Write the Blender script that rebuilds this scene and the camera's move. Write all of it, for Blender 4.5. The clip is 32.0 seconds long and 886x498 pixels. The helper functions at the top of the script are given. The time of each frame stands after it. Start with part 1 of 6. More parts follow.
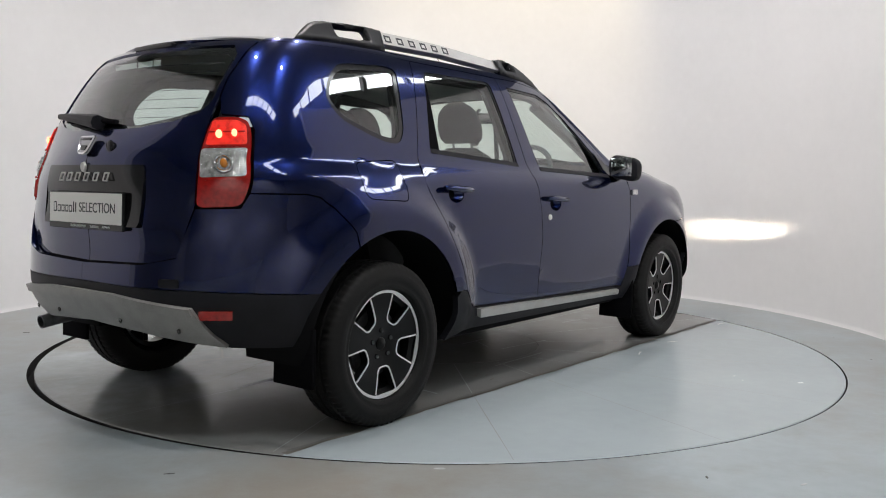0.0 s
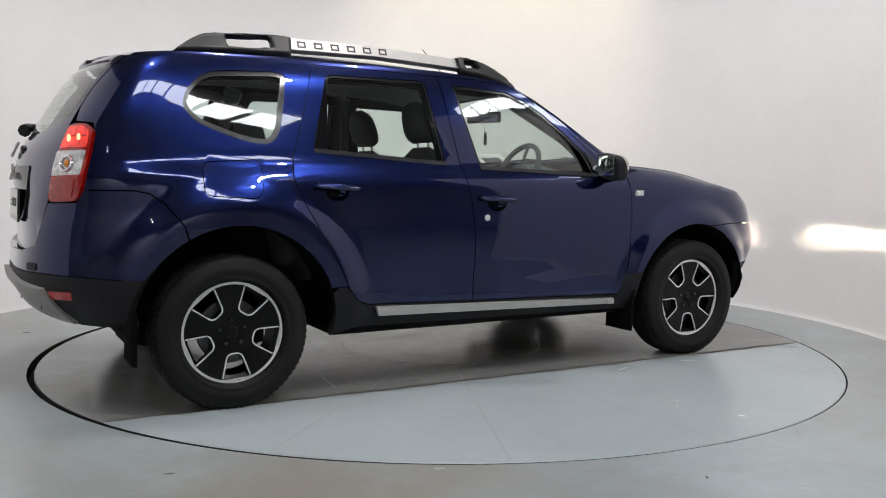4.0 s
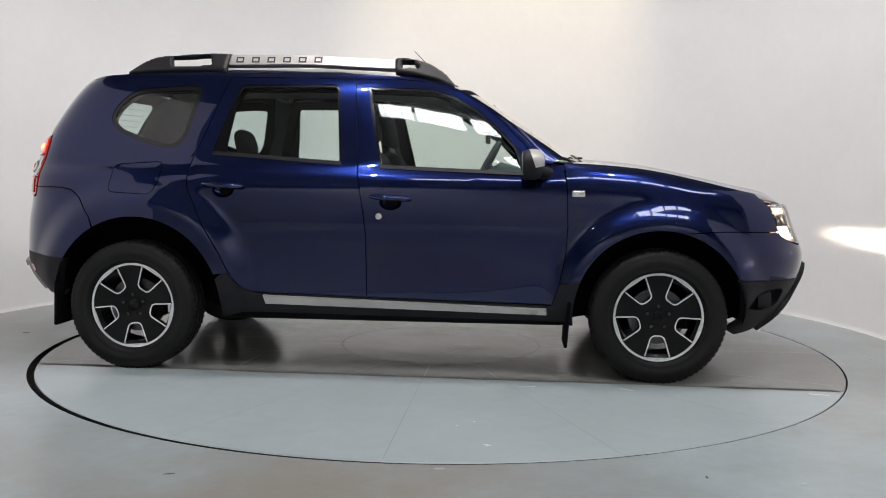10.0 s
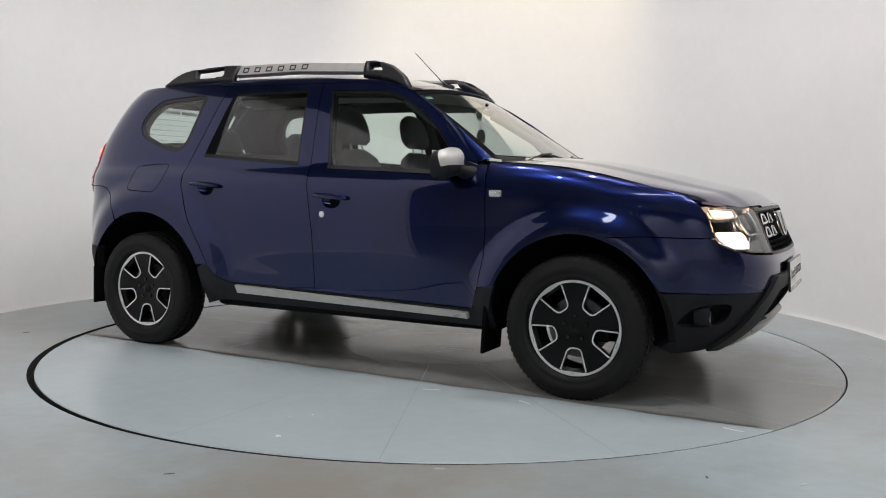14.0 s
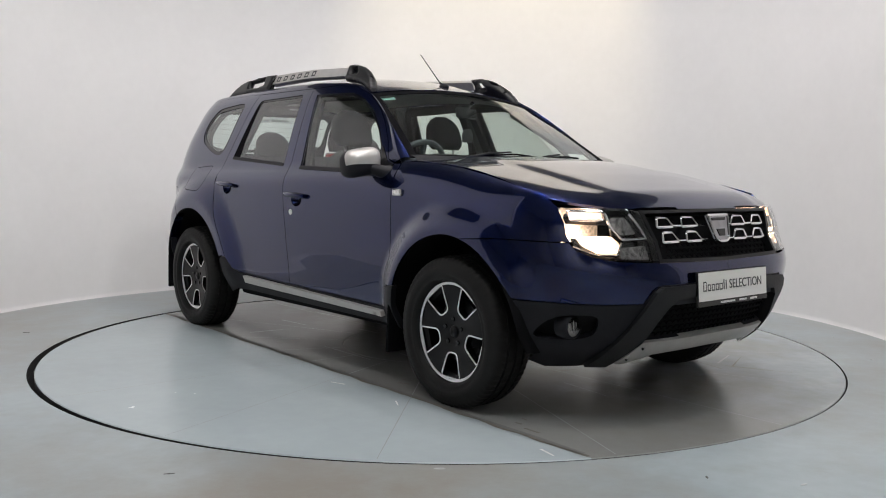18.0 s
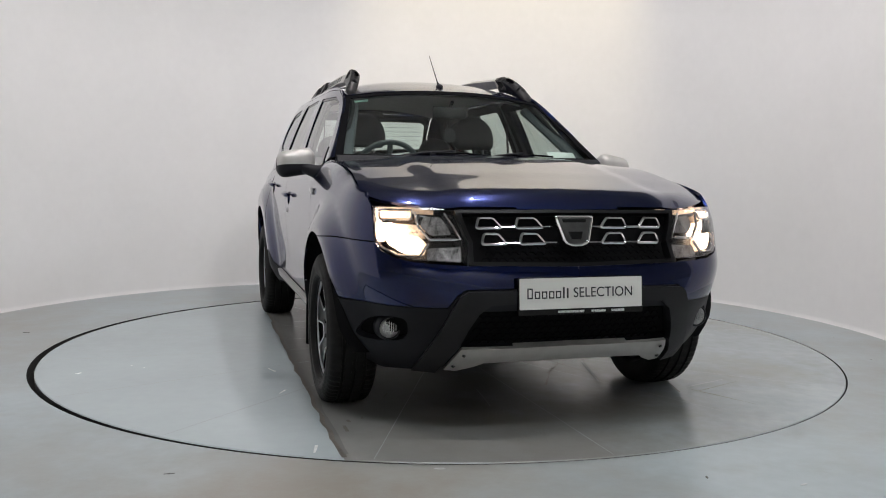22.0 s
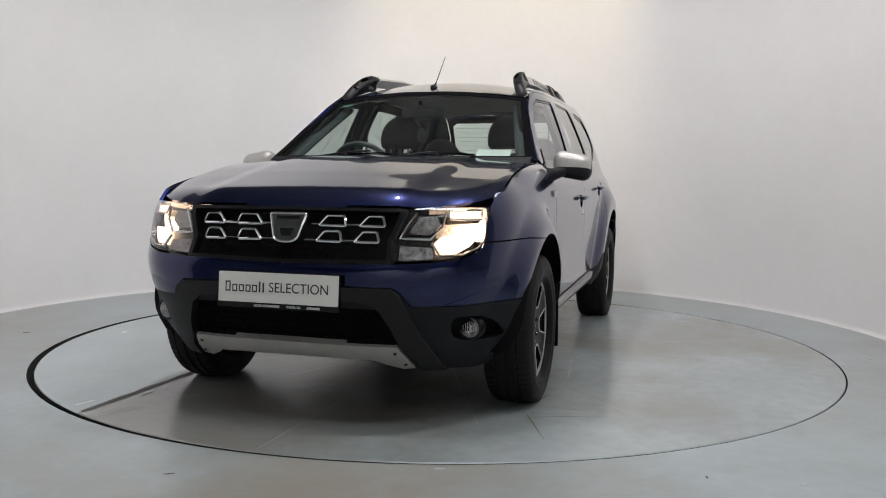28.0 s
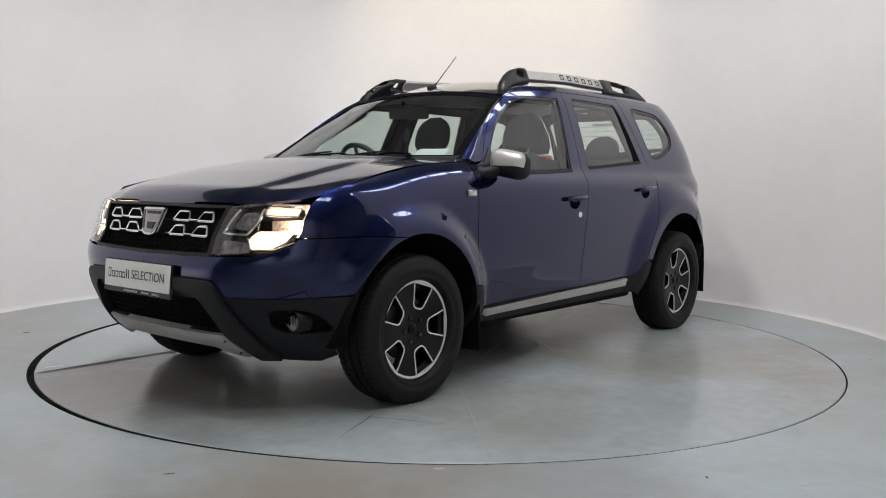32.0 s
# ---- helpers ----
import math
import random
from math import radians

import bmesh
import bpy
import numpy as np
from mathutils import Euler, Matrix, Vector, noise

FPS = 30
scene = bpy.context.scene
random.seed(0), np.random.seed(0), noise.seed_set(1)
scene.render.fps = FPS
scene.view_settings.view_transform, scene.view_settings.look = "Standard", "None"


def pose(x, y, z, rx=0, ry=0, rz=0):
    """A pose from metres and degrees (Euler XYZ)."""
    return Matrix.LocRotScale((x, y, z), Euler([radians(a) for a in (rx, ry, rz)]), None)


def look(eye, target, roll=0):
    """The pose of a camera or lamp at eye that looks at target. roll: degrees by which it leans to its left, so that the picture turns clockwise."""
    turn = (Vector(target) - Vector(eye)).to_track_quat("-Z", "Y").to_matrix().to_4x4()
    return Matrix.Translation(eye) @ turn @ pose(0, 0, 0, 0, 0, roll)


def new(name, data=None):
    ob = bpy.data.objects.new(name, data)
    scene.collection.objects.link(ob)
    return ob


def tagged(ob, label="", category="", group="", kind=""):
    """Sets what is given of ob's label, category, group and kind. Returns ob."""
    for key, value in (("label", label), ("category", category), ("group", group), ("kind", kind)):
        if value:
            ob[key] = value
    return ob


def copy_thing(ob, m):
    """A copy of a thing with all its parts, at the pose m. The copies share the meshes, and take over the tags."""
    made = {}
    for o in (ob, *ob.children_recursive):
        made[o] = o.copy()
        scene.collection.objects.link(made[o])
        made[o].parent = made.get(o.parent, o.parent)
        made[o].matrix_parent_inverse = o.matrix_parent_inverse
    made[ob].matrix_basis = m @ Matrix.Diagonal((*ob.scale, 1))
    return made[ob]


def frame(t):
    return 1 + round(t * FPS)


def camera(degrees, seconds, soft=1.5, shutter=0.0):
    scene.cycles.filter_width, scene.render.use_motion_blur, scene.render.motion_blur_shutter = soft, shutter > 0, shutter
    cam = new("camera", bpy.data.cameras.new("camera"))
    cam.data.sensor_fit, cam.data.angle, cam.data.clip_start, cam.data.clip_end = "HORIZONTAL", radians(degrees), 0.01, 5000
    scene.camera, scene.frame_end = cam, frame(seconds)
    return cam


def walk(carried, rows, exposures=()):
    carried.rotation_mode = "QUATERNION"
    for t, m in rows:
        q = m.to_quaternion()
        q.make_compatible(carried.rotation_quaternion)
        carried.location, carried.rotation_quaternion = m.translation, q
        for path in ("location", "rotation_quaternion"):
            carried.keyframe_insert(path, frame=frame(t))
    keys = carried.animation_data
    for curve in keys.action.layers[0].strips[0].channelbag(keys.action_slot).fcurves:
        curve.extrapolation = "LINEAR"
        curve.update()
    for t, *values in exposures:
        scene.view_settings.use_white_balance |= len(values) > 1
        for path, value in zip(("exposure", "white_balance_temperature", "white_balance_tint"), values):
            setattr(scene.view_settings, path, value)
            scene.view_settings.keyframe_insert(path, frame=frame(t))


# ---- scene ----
# ---- camera ----
cam = camera(54.32, 32.0, soft=1.0)
EYE = (0.0, -5.193, 0.985)
YAW, PITCH, ROLL = radians(0.079), radians(-4.526), 0.632
AIM = Vector(EYE) + Vector((math.sin(YAW) * math.cos(PITCH), math.cos(YAW) * math.cos(PITCH), math.sin(PITCH)))
walk(cam, [(0.0, look(EYE, AIM, ROLL)), (32.0, look(EYE, AIM, ROLL))],
     exposures=[(0.0, 0.0), (14.0, 0.0), (18.0, -0.02), (21.0, -0.08), (25.0, -0.11), (28.0, -0.15), (32.0, -0.08)])

# ---- world, lights, exposure ----
scene.view_settings.exposure = 0.0
world = bpy.data.worlds.new("world")
scene.world = world
world.use_nodes = True
world.node_tree.nodes["Background"].inputs[0].default_value = (0.8, 0.88, 1.0, 1)
world.node_tree.nodes["Background"].inputs[1].default_value = 0.05


def spot(name, eye, target, watts, color, size=70, radius=0.05):
    data = bpy.data.lights.new(name, "SPOT")
    data.energy, data.color, data.spot_size, data.spot_blend, data.shadow_soft_size = watts, color, radians(size), 0.6, radius
    ob = new(name, data)
    ob.matrix_world = look(eye, target)
    return ob


LAMP_SPOTS = [(-1.1, -2.3, 4.75), (1.4, -2.3, 4.75), (-0.6, -0.3, 4.75), (0.7, -0.3, 4.75)]
LAMP_WATTS = (142, 163, 134, 138)
# added fill lamps, out of view: they brighten the hall that the car mirrors
HALL_FILLS = [(-2.6, -7.2, 4.75), (2.6, -7.2, 4.75)]
for k, p in enumerate(LAMP_SPOTS):
    spot("ceiling_spot", (p[0], p[1], p[2] - 0.16), (p[0] * 0.55, p[1] * 0.3 + 0.2, 0), LAMP_WATTS[k], (1, 0.953, 0.945), 154 if p[1] < -1 else 140, 0.035)
for p in HALL_FILLS:
    spot("hall_fill", (p[0], p[1], p[2] - 0.16), (p[0] * 1.3, -9.5, 1.2), 760, (1, 0.98, 0.96), 120, 0.03)
spot("wall_washer", (0.50, 1.7, 4.2), (0.60, 3.2, 2.7), 105, (1, 0.84, 0.54), 84, 0.10)


# ---- materials ----
def material(name, color, rough=0.5, metal=0.0, coat=0.0, vary=0.0, scale=8.0, bump=0.0, bump_scale=60.0, emit=None, power=0.0, spec=0.5):
    """A surface with two scales of variation in colour and roughness, and fine relief."""
    m = bpy.data.materials.new(name)
    m.use_nodes = True
    n, l = m.node_tree.nodes, m.node_tree.links
    b = n["Principled BSDF"]
    b.inputs["Base Color"].default_value = (*color, 1)
    b.inputs["Roughness"].default_value = rough
    b.inputs["Metallic"].default_value = metal
    b.inputs["Coat Weight"].default_value = coat
    b.inputs["Coat Roughness"].default_value = 0.03
    b.inputs["Specular IOR Level"].default_value = spec
    if emit:
        b.inputs["Emission Color"].default_value = (*emit, 1)
        b.inputs["Emission Strength"].default_value = power
    if vary or bump:
        co = n.new("ShaderNodeTexCoord")
    if vary:
        big, fine, mix = n.new("ShaderNodeTexNoise"), n.new("ShaderNodeTexNoise"), n.new("ShaderNodeMath")
        big.inputs["Scale"].default_value, fine.inputs["Scale"].default_value = scale, scale * 12
        big.inputs["Detail"].default_value = 5
        mix.operation = "MULTIPLY_ADD"
        mix.inputs[1].default_value = 0.35
        l.new(co.outputs["Object"], big.inputs["Vector"])
        l.new(co.outputs["Object"], fine.inputs["Vector"])
        l.new(fine.outputs[0], mix.inputs[0])
        l.new(big.outputs[0], mix.inputs[2])
        ramp = n.new("ShaderNodeValToRGB")
        e = ramp.color_ramp.elements
        e[0].position, e[1].position = 0.45, 0.9
        e[0].color = (*[c * (1 - vary) for c in color], 1)
        e[1].color = (*[min(1, c * (1 + vary)) for c in color], 1)
        l.new(mix.outputs[0], ramp.inputs[0])
        l.new(ramp.outputs[0], b.inputs["Base Color"])
        ro = n.new("ShaderNodeMapRange")
        ro.inputs["From Min"].default_value, ro.inputs["From Max"].default_value = 0.4, 1.0
        ro.inputs["To Min"].default_value, ro.inputs["To Max"].default_value = rough * (1 - vary * 0.6), min(1, rough * (1 + vary * 0.6))
        l.new(mix.outputs[0], ro.inputs["Value"])
        l.new(ro.outputs[0], b.inputs["Roughness"])
    if bump:
        t, bp = n.new("ShaderNodeTexNoise"), n.new("ShaderNodeBump")
        t.inputs["Scale"].default_value, t.inputs["Detail"].default_value = bump_scale, 4
        bp.inputs["Strength"].default_value, bp.inputs["Distance"].default_value = bump, 0.004
        l.new(co.outputs["Object"], t.inputs["Vector"])
        l.new(t.outputs[0], bp.inputs["Height"])
        l.new(bp.outputs[0], b.inputs["Normal"])
    return m


def glass(name, tint, rough=0.0, shine=0.075):
    """A thin pane: clear or tinted, with a mirror's share by Fresnel."""
    m = bpy.data.materials.new(name)
    m.use_nodes = True
    n, l = m.node_tree.nodes, m.node_tree.links
    n.remove(n["Principled BSDF"])
    tr, gl, fr, mix = n.new("ShaderNodeBsdfTransparent"), n.new("ShaderNodeBsdfGlossy"), n.new("ShaderNodeLayerWeight"), n.new("ShaderNodeMixShader")
    pw, ma = n.new("ShaderNodeMath"), n.new("ShaderNodeMath")
    pw.operation, ma.operation = "POWER", "MULTIPLY_ADD"
    pw.inputs[1].default_value, ma.inputs[1].default_value, ma.inputs[2].default_value = 3.6, 0.9, shine
    tr.inputs[0].default_value = (*tint, 1)
    gl.inputs[0].default_value = (1, 1, 1, 1)
    gl.inputs["Roughness"].default_value = rough
    fr.inputs["Blend"].default_value = 0.5
    l.new(fr.outputs["Facing"], pw.inputs[0])
    l.new(pw.outputs[0], ma.inputs[0])
    l.new(ma.outputs[0], mix.inputs[0])
    l.new(tr.outputs[0], mix.inputs[1])
    l.new(gl.outputs[0], mix.inputs[2])
    l.new(mix.outputs[0], n["Material Output"].inputs[0])
    return m


def car_paint(name, deep, flake):
    """Metallic paint: a dark base with fine flakes that flash, under clear lacquer."""
    m = material(name, deep, 0.23, 0.90, 1.0, spec=0.0)
    n, l = m.node_tree.nodes, m.node_tree.links
    b = n["Principled BSDF"]
    b.inputs["Coat Roughness"].default_value = 0.006
    b.inputs["Coat IOR"].default_value = 1.5
    co, vo, bp, no = n.new("ShaderNodeTexCoord"), n.new("ShaderNodeTexVoronoi"), n.new("ShaderNodeMix"), n.new("ShaderNodeTexNoise")
    vo.inputs["Scale"].default_value = 900
    no.inputs["Scale"].default_value = 2.5
    bp.data_type = "RGBA"
    bp.inputs[6].default_value = (*deep, 1)
    bp.inputs[7].default_value = (*flake, 1)
    l.new(co.outputs["Object"], vo.inputs["Vector"])
    l.new(vo.outputs["Color"], bp.inputs[0])
    l.new(bp.outputs[2], b.inputs["Base Color"])
    return m


PAINT = car_paint("blue_paint", (0.0017, 0.0048, 0.023), (0.0064, 0.0150, 0.110))
TRIM = material("black_plastic", (0.0120, 0.0122, 0.0160), 0.52, vary=0.2, scale=10, bump=0.05, bump_scale=900, spec=0.24)
FOOT = material("roof_bar_plastic", (0.014, 0.014, 0.016), 0.36, vary=0.15, scale=12, bump=0.06, bump_scale=900, spec=0.4)
FRAME_GREY = material("grey_plastic", (0.0145, 0.0145, 0.0165), 0.5, vary=0.2, scale=12, bump=0.08, bump_scale=900, spec=0.3)
GLOSS_BLACK = material("gloss_black", (0.008, 0.008, 0.009), 0.12)
GRILLE_BLACK = material("grille_black", (0.006, 0.006, 0.007), 0.3, spec=0.22)
SHELL = material("dark_shell", (0.0055, 0.0055, 0.0065), 0.85, spec=0.12)
RUBBER = material("tyre_rubber", (0.011, 0.0108, 0.0108), 0.62, vary=0.3, scale=14, bump=0.25, bump_scale=300, spec=0.22)
SEAL = material("rubber_seal", (0.005, 0.005, 0.006), 0.85, spec=0.04)
SEAL_GLOSS = material("glossy_seal", (0.006, 0.006, 0.007), 0.16)
SILVER = material("satin_silver", (0.50, 0.49, 0.475), 0.36, 0.4, vary=0.06, scale=20)
SKID_GREY = material("grey_skid_paint", (0.30, 0.295, 0.285), 0.45, 0.2, vary=0.12, scale=14, bump=0.1, bump_scale=500)
ALUMINIUM = material("machined_aluminium", (0.84, 0.84, 0.85), 0.3, 0.65, vary=0.06, scale=60)
CHROME = material("chrome", (0.8, 0.8, 0.82), 0.07, 1.0)
DARK_CHROME = material("dark_chrome", (0.36, 0.36, 0.375), 0.16, 1.0, vary=0.15, scale=30)
STEEL = material("dull_steel", (0.25, 0.25, 0.26), 0.4, 0.9, vary=0.2, scale=30)
RIM_BLACK = material("gloss_black_alloy", (0.0045, 0.0045, 0.005), 0.28, spec=0.2)
DISC_STEEL = material("brake_steel", (0.10, 0.10, 0.105), 0.45, 0.8, vary=0.3, scale=40)
GLASS = glass("window_glass", (0.80, 0.88, 0.85))
CLEAR = glass("clear_lens", (0.95, 0.95, 0.95), 0.01)
FABRIC = material("dark_fabric", (0.032, 0.031, 0.033), 0.9, vary=0.3, scale=30, bump=0.5, bump_scale=700)
DASH = material("dashboard_plastic", (0.045, 0.056, 0.062), 0.55, vary=0.2, scale=20, bump=0.2, bump_scale=800)
DASH_TOP = material("dashboard_top", (0.075, 0.105, 0.118), 0.5, vary=0.2, scale=20, bump=0.2, bump_scale=800)
LINER = material("headliner", (0.42, 0.41, 0.39), 0.95, vary=0.1, scale=30)
WHITE_PLATE = material("plate_white", (0.78, 0.77, 0.74), 0.3)
INK = material("plate_ink", (0.03, 0.03, 0.035), 0.5)
STICKER = material("sticker_white", (0.75, 0.78, 0.76), 0.5)
STICKER_GREEN = material("sticker_green", (0.35, 0.6, 0.5), 0.5)
RED_LENS = material("red_lens", (0.22, 0.004, 0.004), 0.12, coat=1.0, emit=(1, 0.02, 0.01), power=0.06, vary=0.4, scale=60)
RED_GLOW = material("red_tail_glow", (0.7, 0.02, 0.01), 0.2, emit=(1.0, 0.03, 0.015), power=0.38, coat=1.0, vary=0.5, scale=45, bump=0.6, bump_scale=160)
RED_BULB = material("red_bulb_glow", (0.9, 0.2, 0.1), 0.2, emit=(1.0, 0.18, 0.09), power=5)
CLEAR_LAMP = material("clear_lamp_lens", (0.72, 0.71, 0.70), 0.18, 0.75, coat=1.0, vary=0.6, scale=38, bump=0.8, bump_scale=140)
FACETS = material("dark_faceted_reflector", (0.24, 0.235, 0.24), 0.2, 0.6, vary=0.8, scale=55, bump=1.0, bump_scale=120)
AMBER = material("amber_bulb", (0.7, 0.25, 0.04), 0.25)
REFLECTOR = material("lamp_reflector", (0.8, 0.8, 0.8), 0.12, 1.0, vary=0.12, scale=70)
LAMP_HOT = material("painted_beam_glow", (0.8, 0.8, 0.8), 0.2, 0.9, emit=(1.0, 0.68, 0.44), power=1.0, vary=0.2, scale=60, bump=0.8, bump_scale=90)


def painted_bulb_falloff(m, y, z, wide, tall, hot, rest):
    """Puts the bulb's light into a reflector's emission, strongest beside the bulb (the same on both sides of the car).
    """
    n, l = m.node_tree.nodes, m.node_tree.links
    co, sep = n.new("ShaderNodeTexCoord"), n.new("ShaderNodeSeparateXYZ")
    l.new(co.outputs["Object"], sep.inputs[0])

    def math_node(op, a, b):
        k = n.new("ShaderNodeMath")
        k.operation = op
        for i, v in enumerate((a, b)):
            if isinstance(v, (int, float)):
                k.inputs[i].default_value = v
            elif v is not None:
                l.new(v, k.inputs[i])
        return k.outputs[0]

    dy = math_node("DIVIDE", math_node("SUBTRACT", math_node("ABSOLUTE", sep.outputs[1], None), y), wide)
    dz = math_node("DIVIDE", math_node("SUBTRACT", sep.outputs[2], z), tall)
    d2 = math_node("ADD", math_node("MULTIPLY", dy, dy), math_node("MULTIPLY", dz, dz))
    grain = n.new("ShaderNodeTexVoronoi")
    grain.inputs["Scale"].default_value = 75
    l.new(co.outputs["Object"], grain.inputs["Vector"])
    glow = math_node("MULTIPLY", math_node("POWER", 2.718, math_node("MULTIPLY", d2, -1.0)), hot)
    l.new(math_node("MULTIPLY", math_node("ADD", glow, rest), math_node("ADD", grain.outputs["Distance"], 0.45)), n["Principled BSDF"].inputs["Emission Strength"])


# the bulb's light on the bowl is painted as emission, fading outwards
painted_bulb_falloff(LAMP_HOT, 0.680, 0.752, 0.078, 0.066, 7.5, 0.45)
FOG_CHROME = material("fog_reflector", (0.85, 0.85, 0.85), 0.2, 0.35, vary=0.3, scale=60, bump=0.9, bump_scale=110)
LAMP_DAY = material("day_light_glow", (0.8, 0.8, 0.8), 0.2, 0.9, emit=(1.0, 0.62, 0.38), power=1.2, vary=0.3, scale=60, bump=0.6, bump_scale=120)
painted_bulb_falloff(LAMP_DAY, 0.68, 0.858, 0.08, 0.04, 2.2, 0.9)
BEAM = material("beam_source", (1, 1, 1), 0.3, emit=(1.0, 0.80, 0.60), power=42000)


# ---- helpers for meshes ----
def curve(points):
    """A smooth function through a few points, level beyond the ends."""
    xs, ys = [p[0] for p in points], [p[1] for p in points]
    n = len(xs)
    d = [(ys[i + 1] - ys[i]) / (xs[i + 1] - xs[i]) for i in range(n - 1)]
    t = [d[0]] + [0 if d[i - 1] * d[i] <= 0 else 2 * d[i - 1] * d[i] / (d[i - 1] + d[i]) for i in range(1, n - 1)] + [d[-1]]

    def f(x):
        if x <= xs[0]:
            return ys[0]
        if x >= xs[-1]:
            return ys[-1]
        i = max(k for k in range(n - 1) if xs[k] <= x)
        h = xs[i + 1] - xs[i]
        u = (x - xs[i]) / h
        return ys[i] * (1 + 2 * u) * (1 - u) ** 2 + h * t[i] * u * (1 - u) ** 2 + ys[i + 1] * u * u * (3 - 2 * u) + h * t[i + 1] * u * u * (u - 1)

    return f


def smooth(a, b, x):
    u = min(1, max(0, (x - a) / (b - a)))
    return u * u * (3 - 2 * u)


def link(name, mesh, mat, parent=None, label=""):
    ob = new(name, mesh)
    if mat:
        mesh.materials.append(mat)
    ob.parent = parent
    return tagged(ob, label)


def part(name, bm, mat, parent=None, label="", flat=False, angle=35):
    me = bpy.data.meshes.new(name)
    bmesh.ops.recalc_face_normals(bm, faces=bm.faces)
    for f in bm.faces:
        f.smooth = not flat
    if not flat:
        for e in bm.edges:
            if len(e.link_faces) == 2 and e.calc_face_angle(0) > radians(angle):
                e.smooth = False
    bm.to_mesh(me)
    bm.free()
    return link(name, me, mat, parent, label)


def round_poly(pts, r, n=4):
    """Rounds the corners of a closed outline."""
    out, k = [], len(pts)
    for i in range(k):
        a, b, c = (Vector(pts[j % k]) for j in (i - 1, i, i + 1))
        ri = min(r, (a - b).length * 0.45, (c - b).length * 0.45)
        p, q = b + (a - b).normalized() * ri, b + (c - b).normalized() * ri
        for j in range(n + 1):
            u = j / n
            out.append(tuple(p * (1 - u) ** 2 + b * 2 * u * (1 - u) + q * u * u))
    return out


def dense(pts, step):
    out = []
    for a, b in zip(pts, pts[1:] + pts[:1]):
        k = max(1, int(math.dist(a, b) / step))
        out += [tuple(a[i] + (b[i] - a[i]) * j / k for i in (0, 1)) for j in range(k)]
    return out


def inset(pts, d):
    """Moves a closed outline inwards by d."""
    turn = sum(a[0] * b[1] - b[0] * a[1] for a, b in zip(pts, pts[1:] + pts[:1]))
    sg, out, k = (1 if turn > 0 else -1), [], len(pts)
    for i in range(k):
        a, b, c = (Vector(pts[j % k]) for j in (i - 1, i, i + 1))
        t = (c - a)
        t = t.normalized() if t.length > 1e-9 else Vector((1, 0))
        out.append((b[0] - sg * t.y * d, b[1] + sg * t.x * d))
    return out


def inside(p, poly):
    x, y, hit = p[0], p[1], False
    for a, b in zip(poly, poly[1:] + poly[:1]):
        if (a[1] > y) != (b[1] > y) and x < (b[0] - a[0]) * (y - a[1]) / (b[1] - a[1]) + a[0]:
            hit = not hit
    return hit


from mathutils.geometry import delaunay_2d_cdt


def fill(outline, holes=(), step=0.035):
    """Triangles that fill an outline less its holes, with inner points on a grid."""
    loops = [dense(outline, step)] + [dense(list(h), step) for h in holes]
    pts, edges = [], []
    for lp in loops:
        k = len(pts)
        pts += lp
        edges += [(k + i, k + (i + 1) % len(lp)) for i in range(len(lp))]
    rim = np.array(pts)
    x0, y0 = rim.min(0)
    x1, y1 = rim.max(0)
    for i in range(1, int((x1 - x0) / step) + 1):
        for j in range(1, int((y1 - y0) / step) + 1):
            p = (x0 + (i + 0.5 * (j % 2)) * step, y0 + j * step)
            if np.abs(rim - p).max(1).min() > step * 0.4 and inside(p, loops[0]) and not any(inside(p, h) for h in loops[1:]):
                pts.append(p)
    vs, _, fs, *_ = delaunay_2d_cdt([Vector(p) for p in pts], edges, [], 0, 1e-5)
    keep = []
    for f in fs:
        c = sum((vs[i] for i in f), Vector((0, 0))) / len(f)
        if inside(c, loops[0]) and not any(inside(c, h) for h in loops[1:]):
            keep.append(tuple(f))
    return [tuple(v) for v in vs], keep


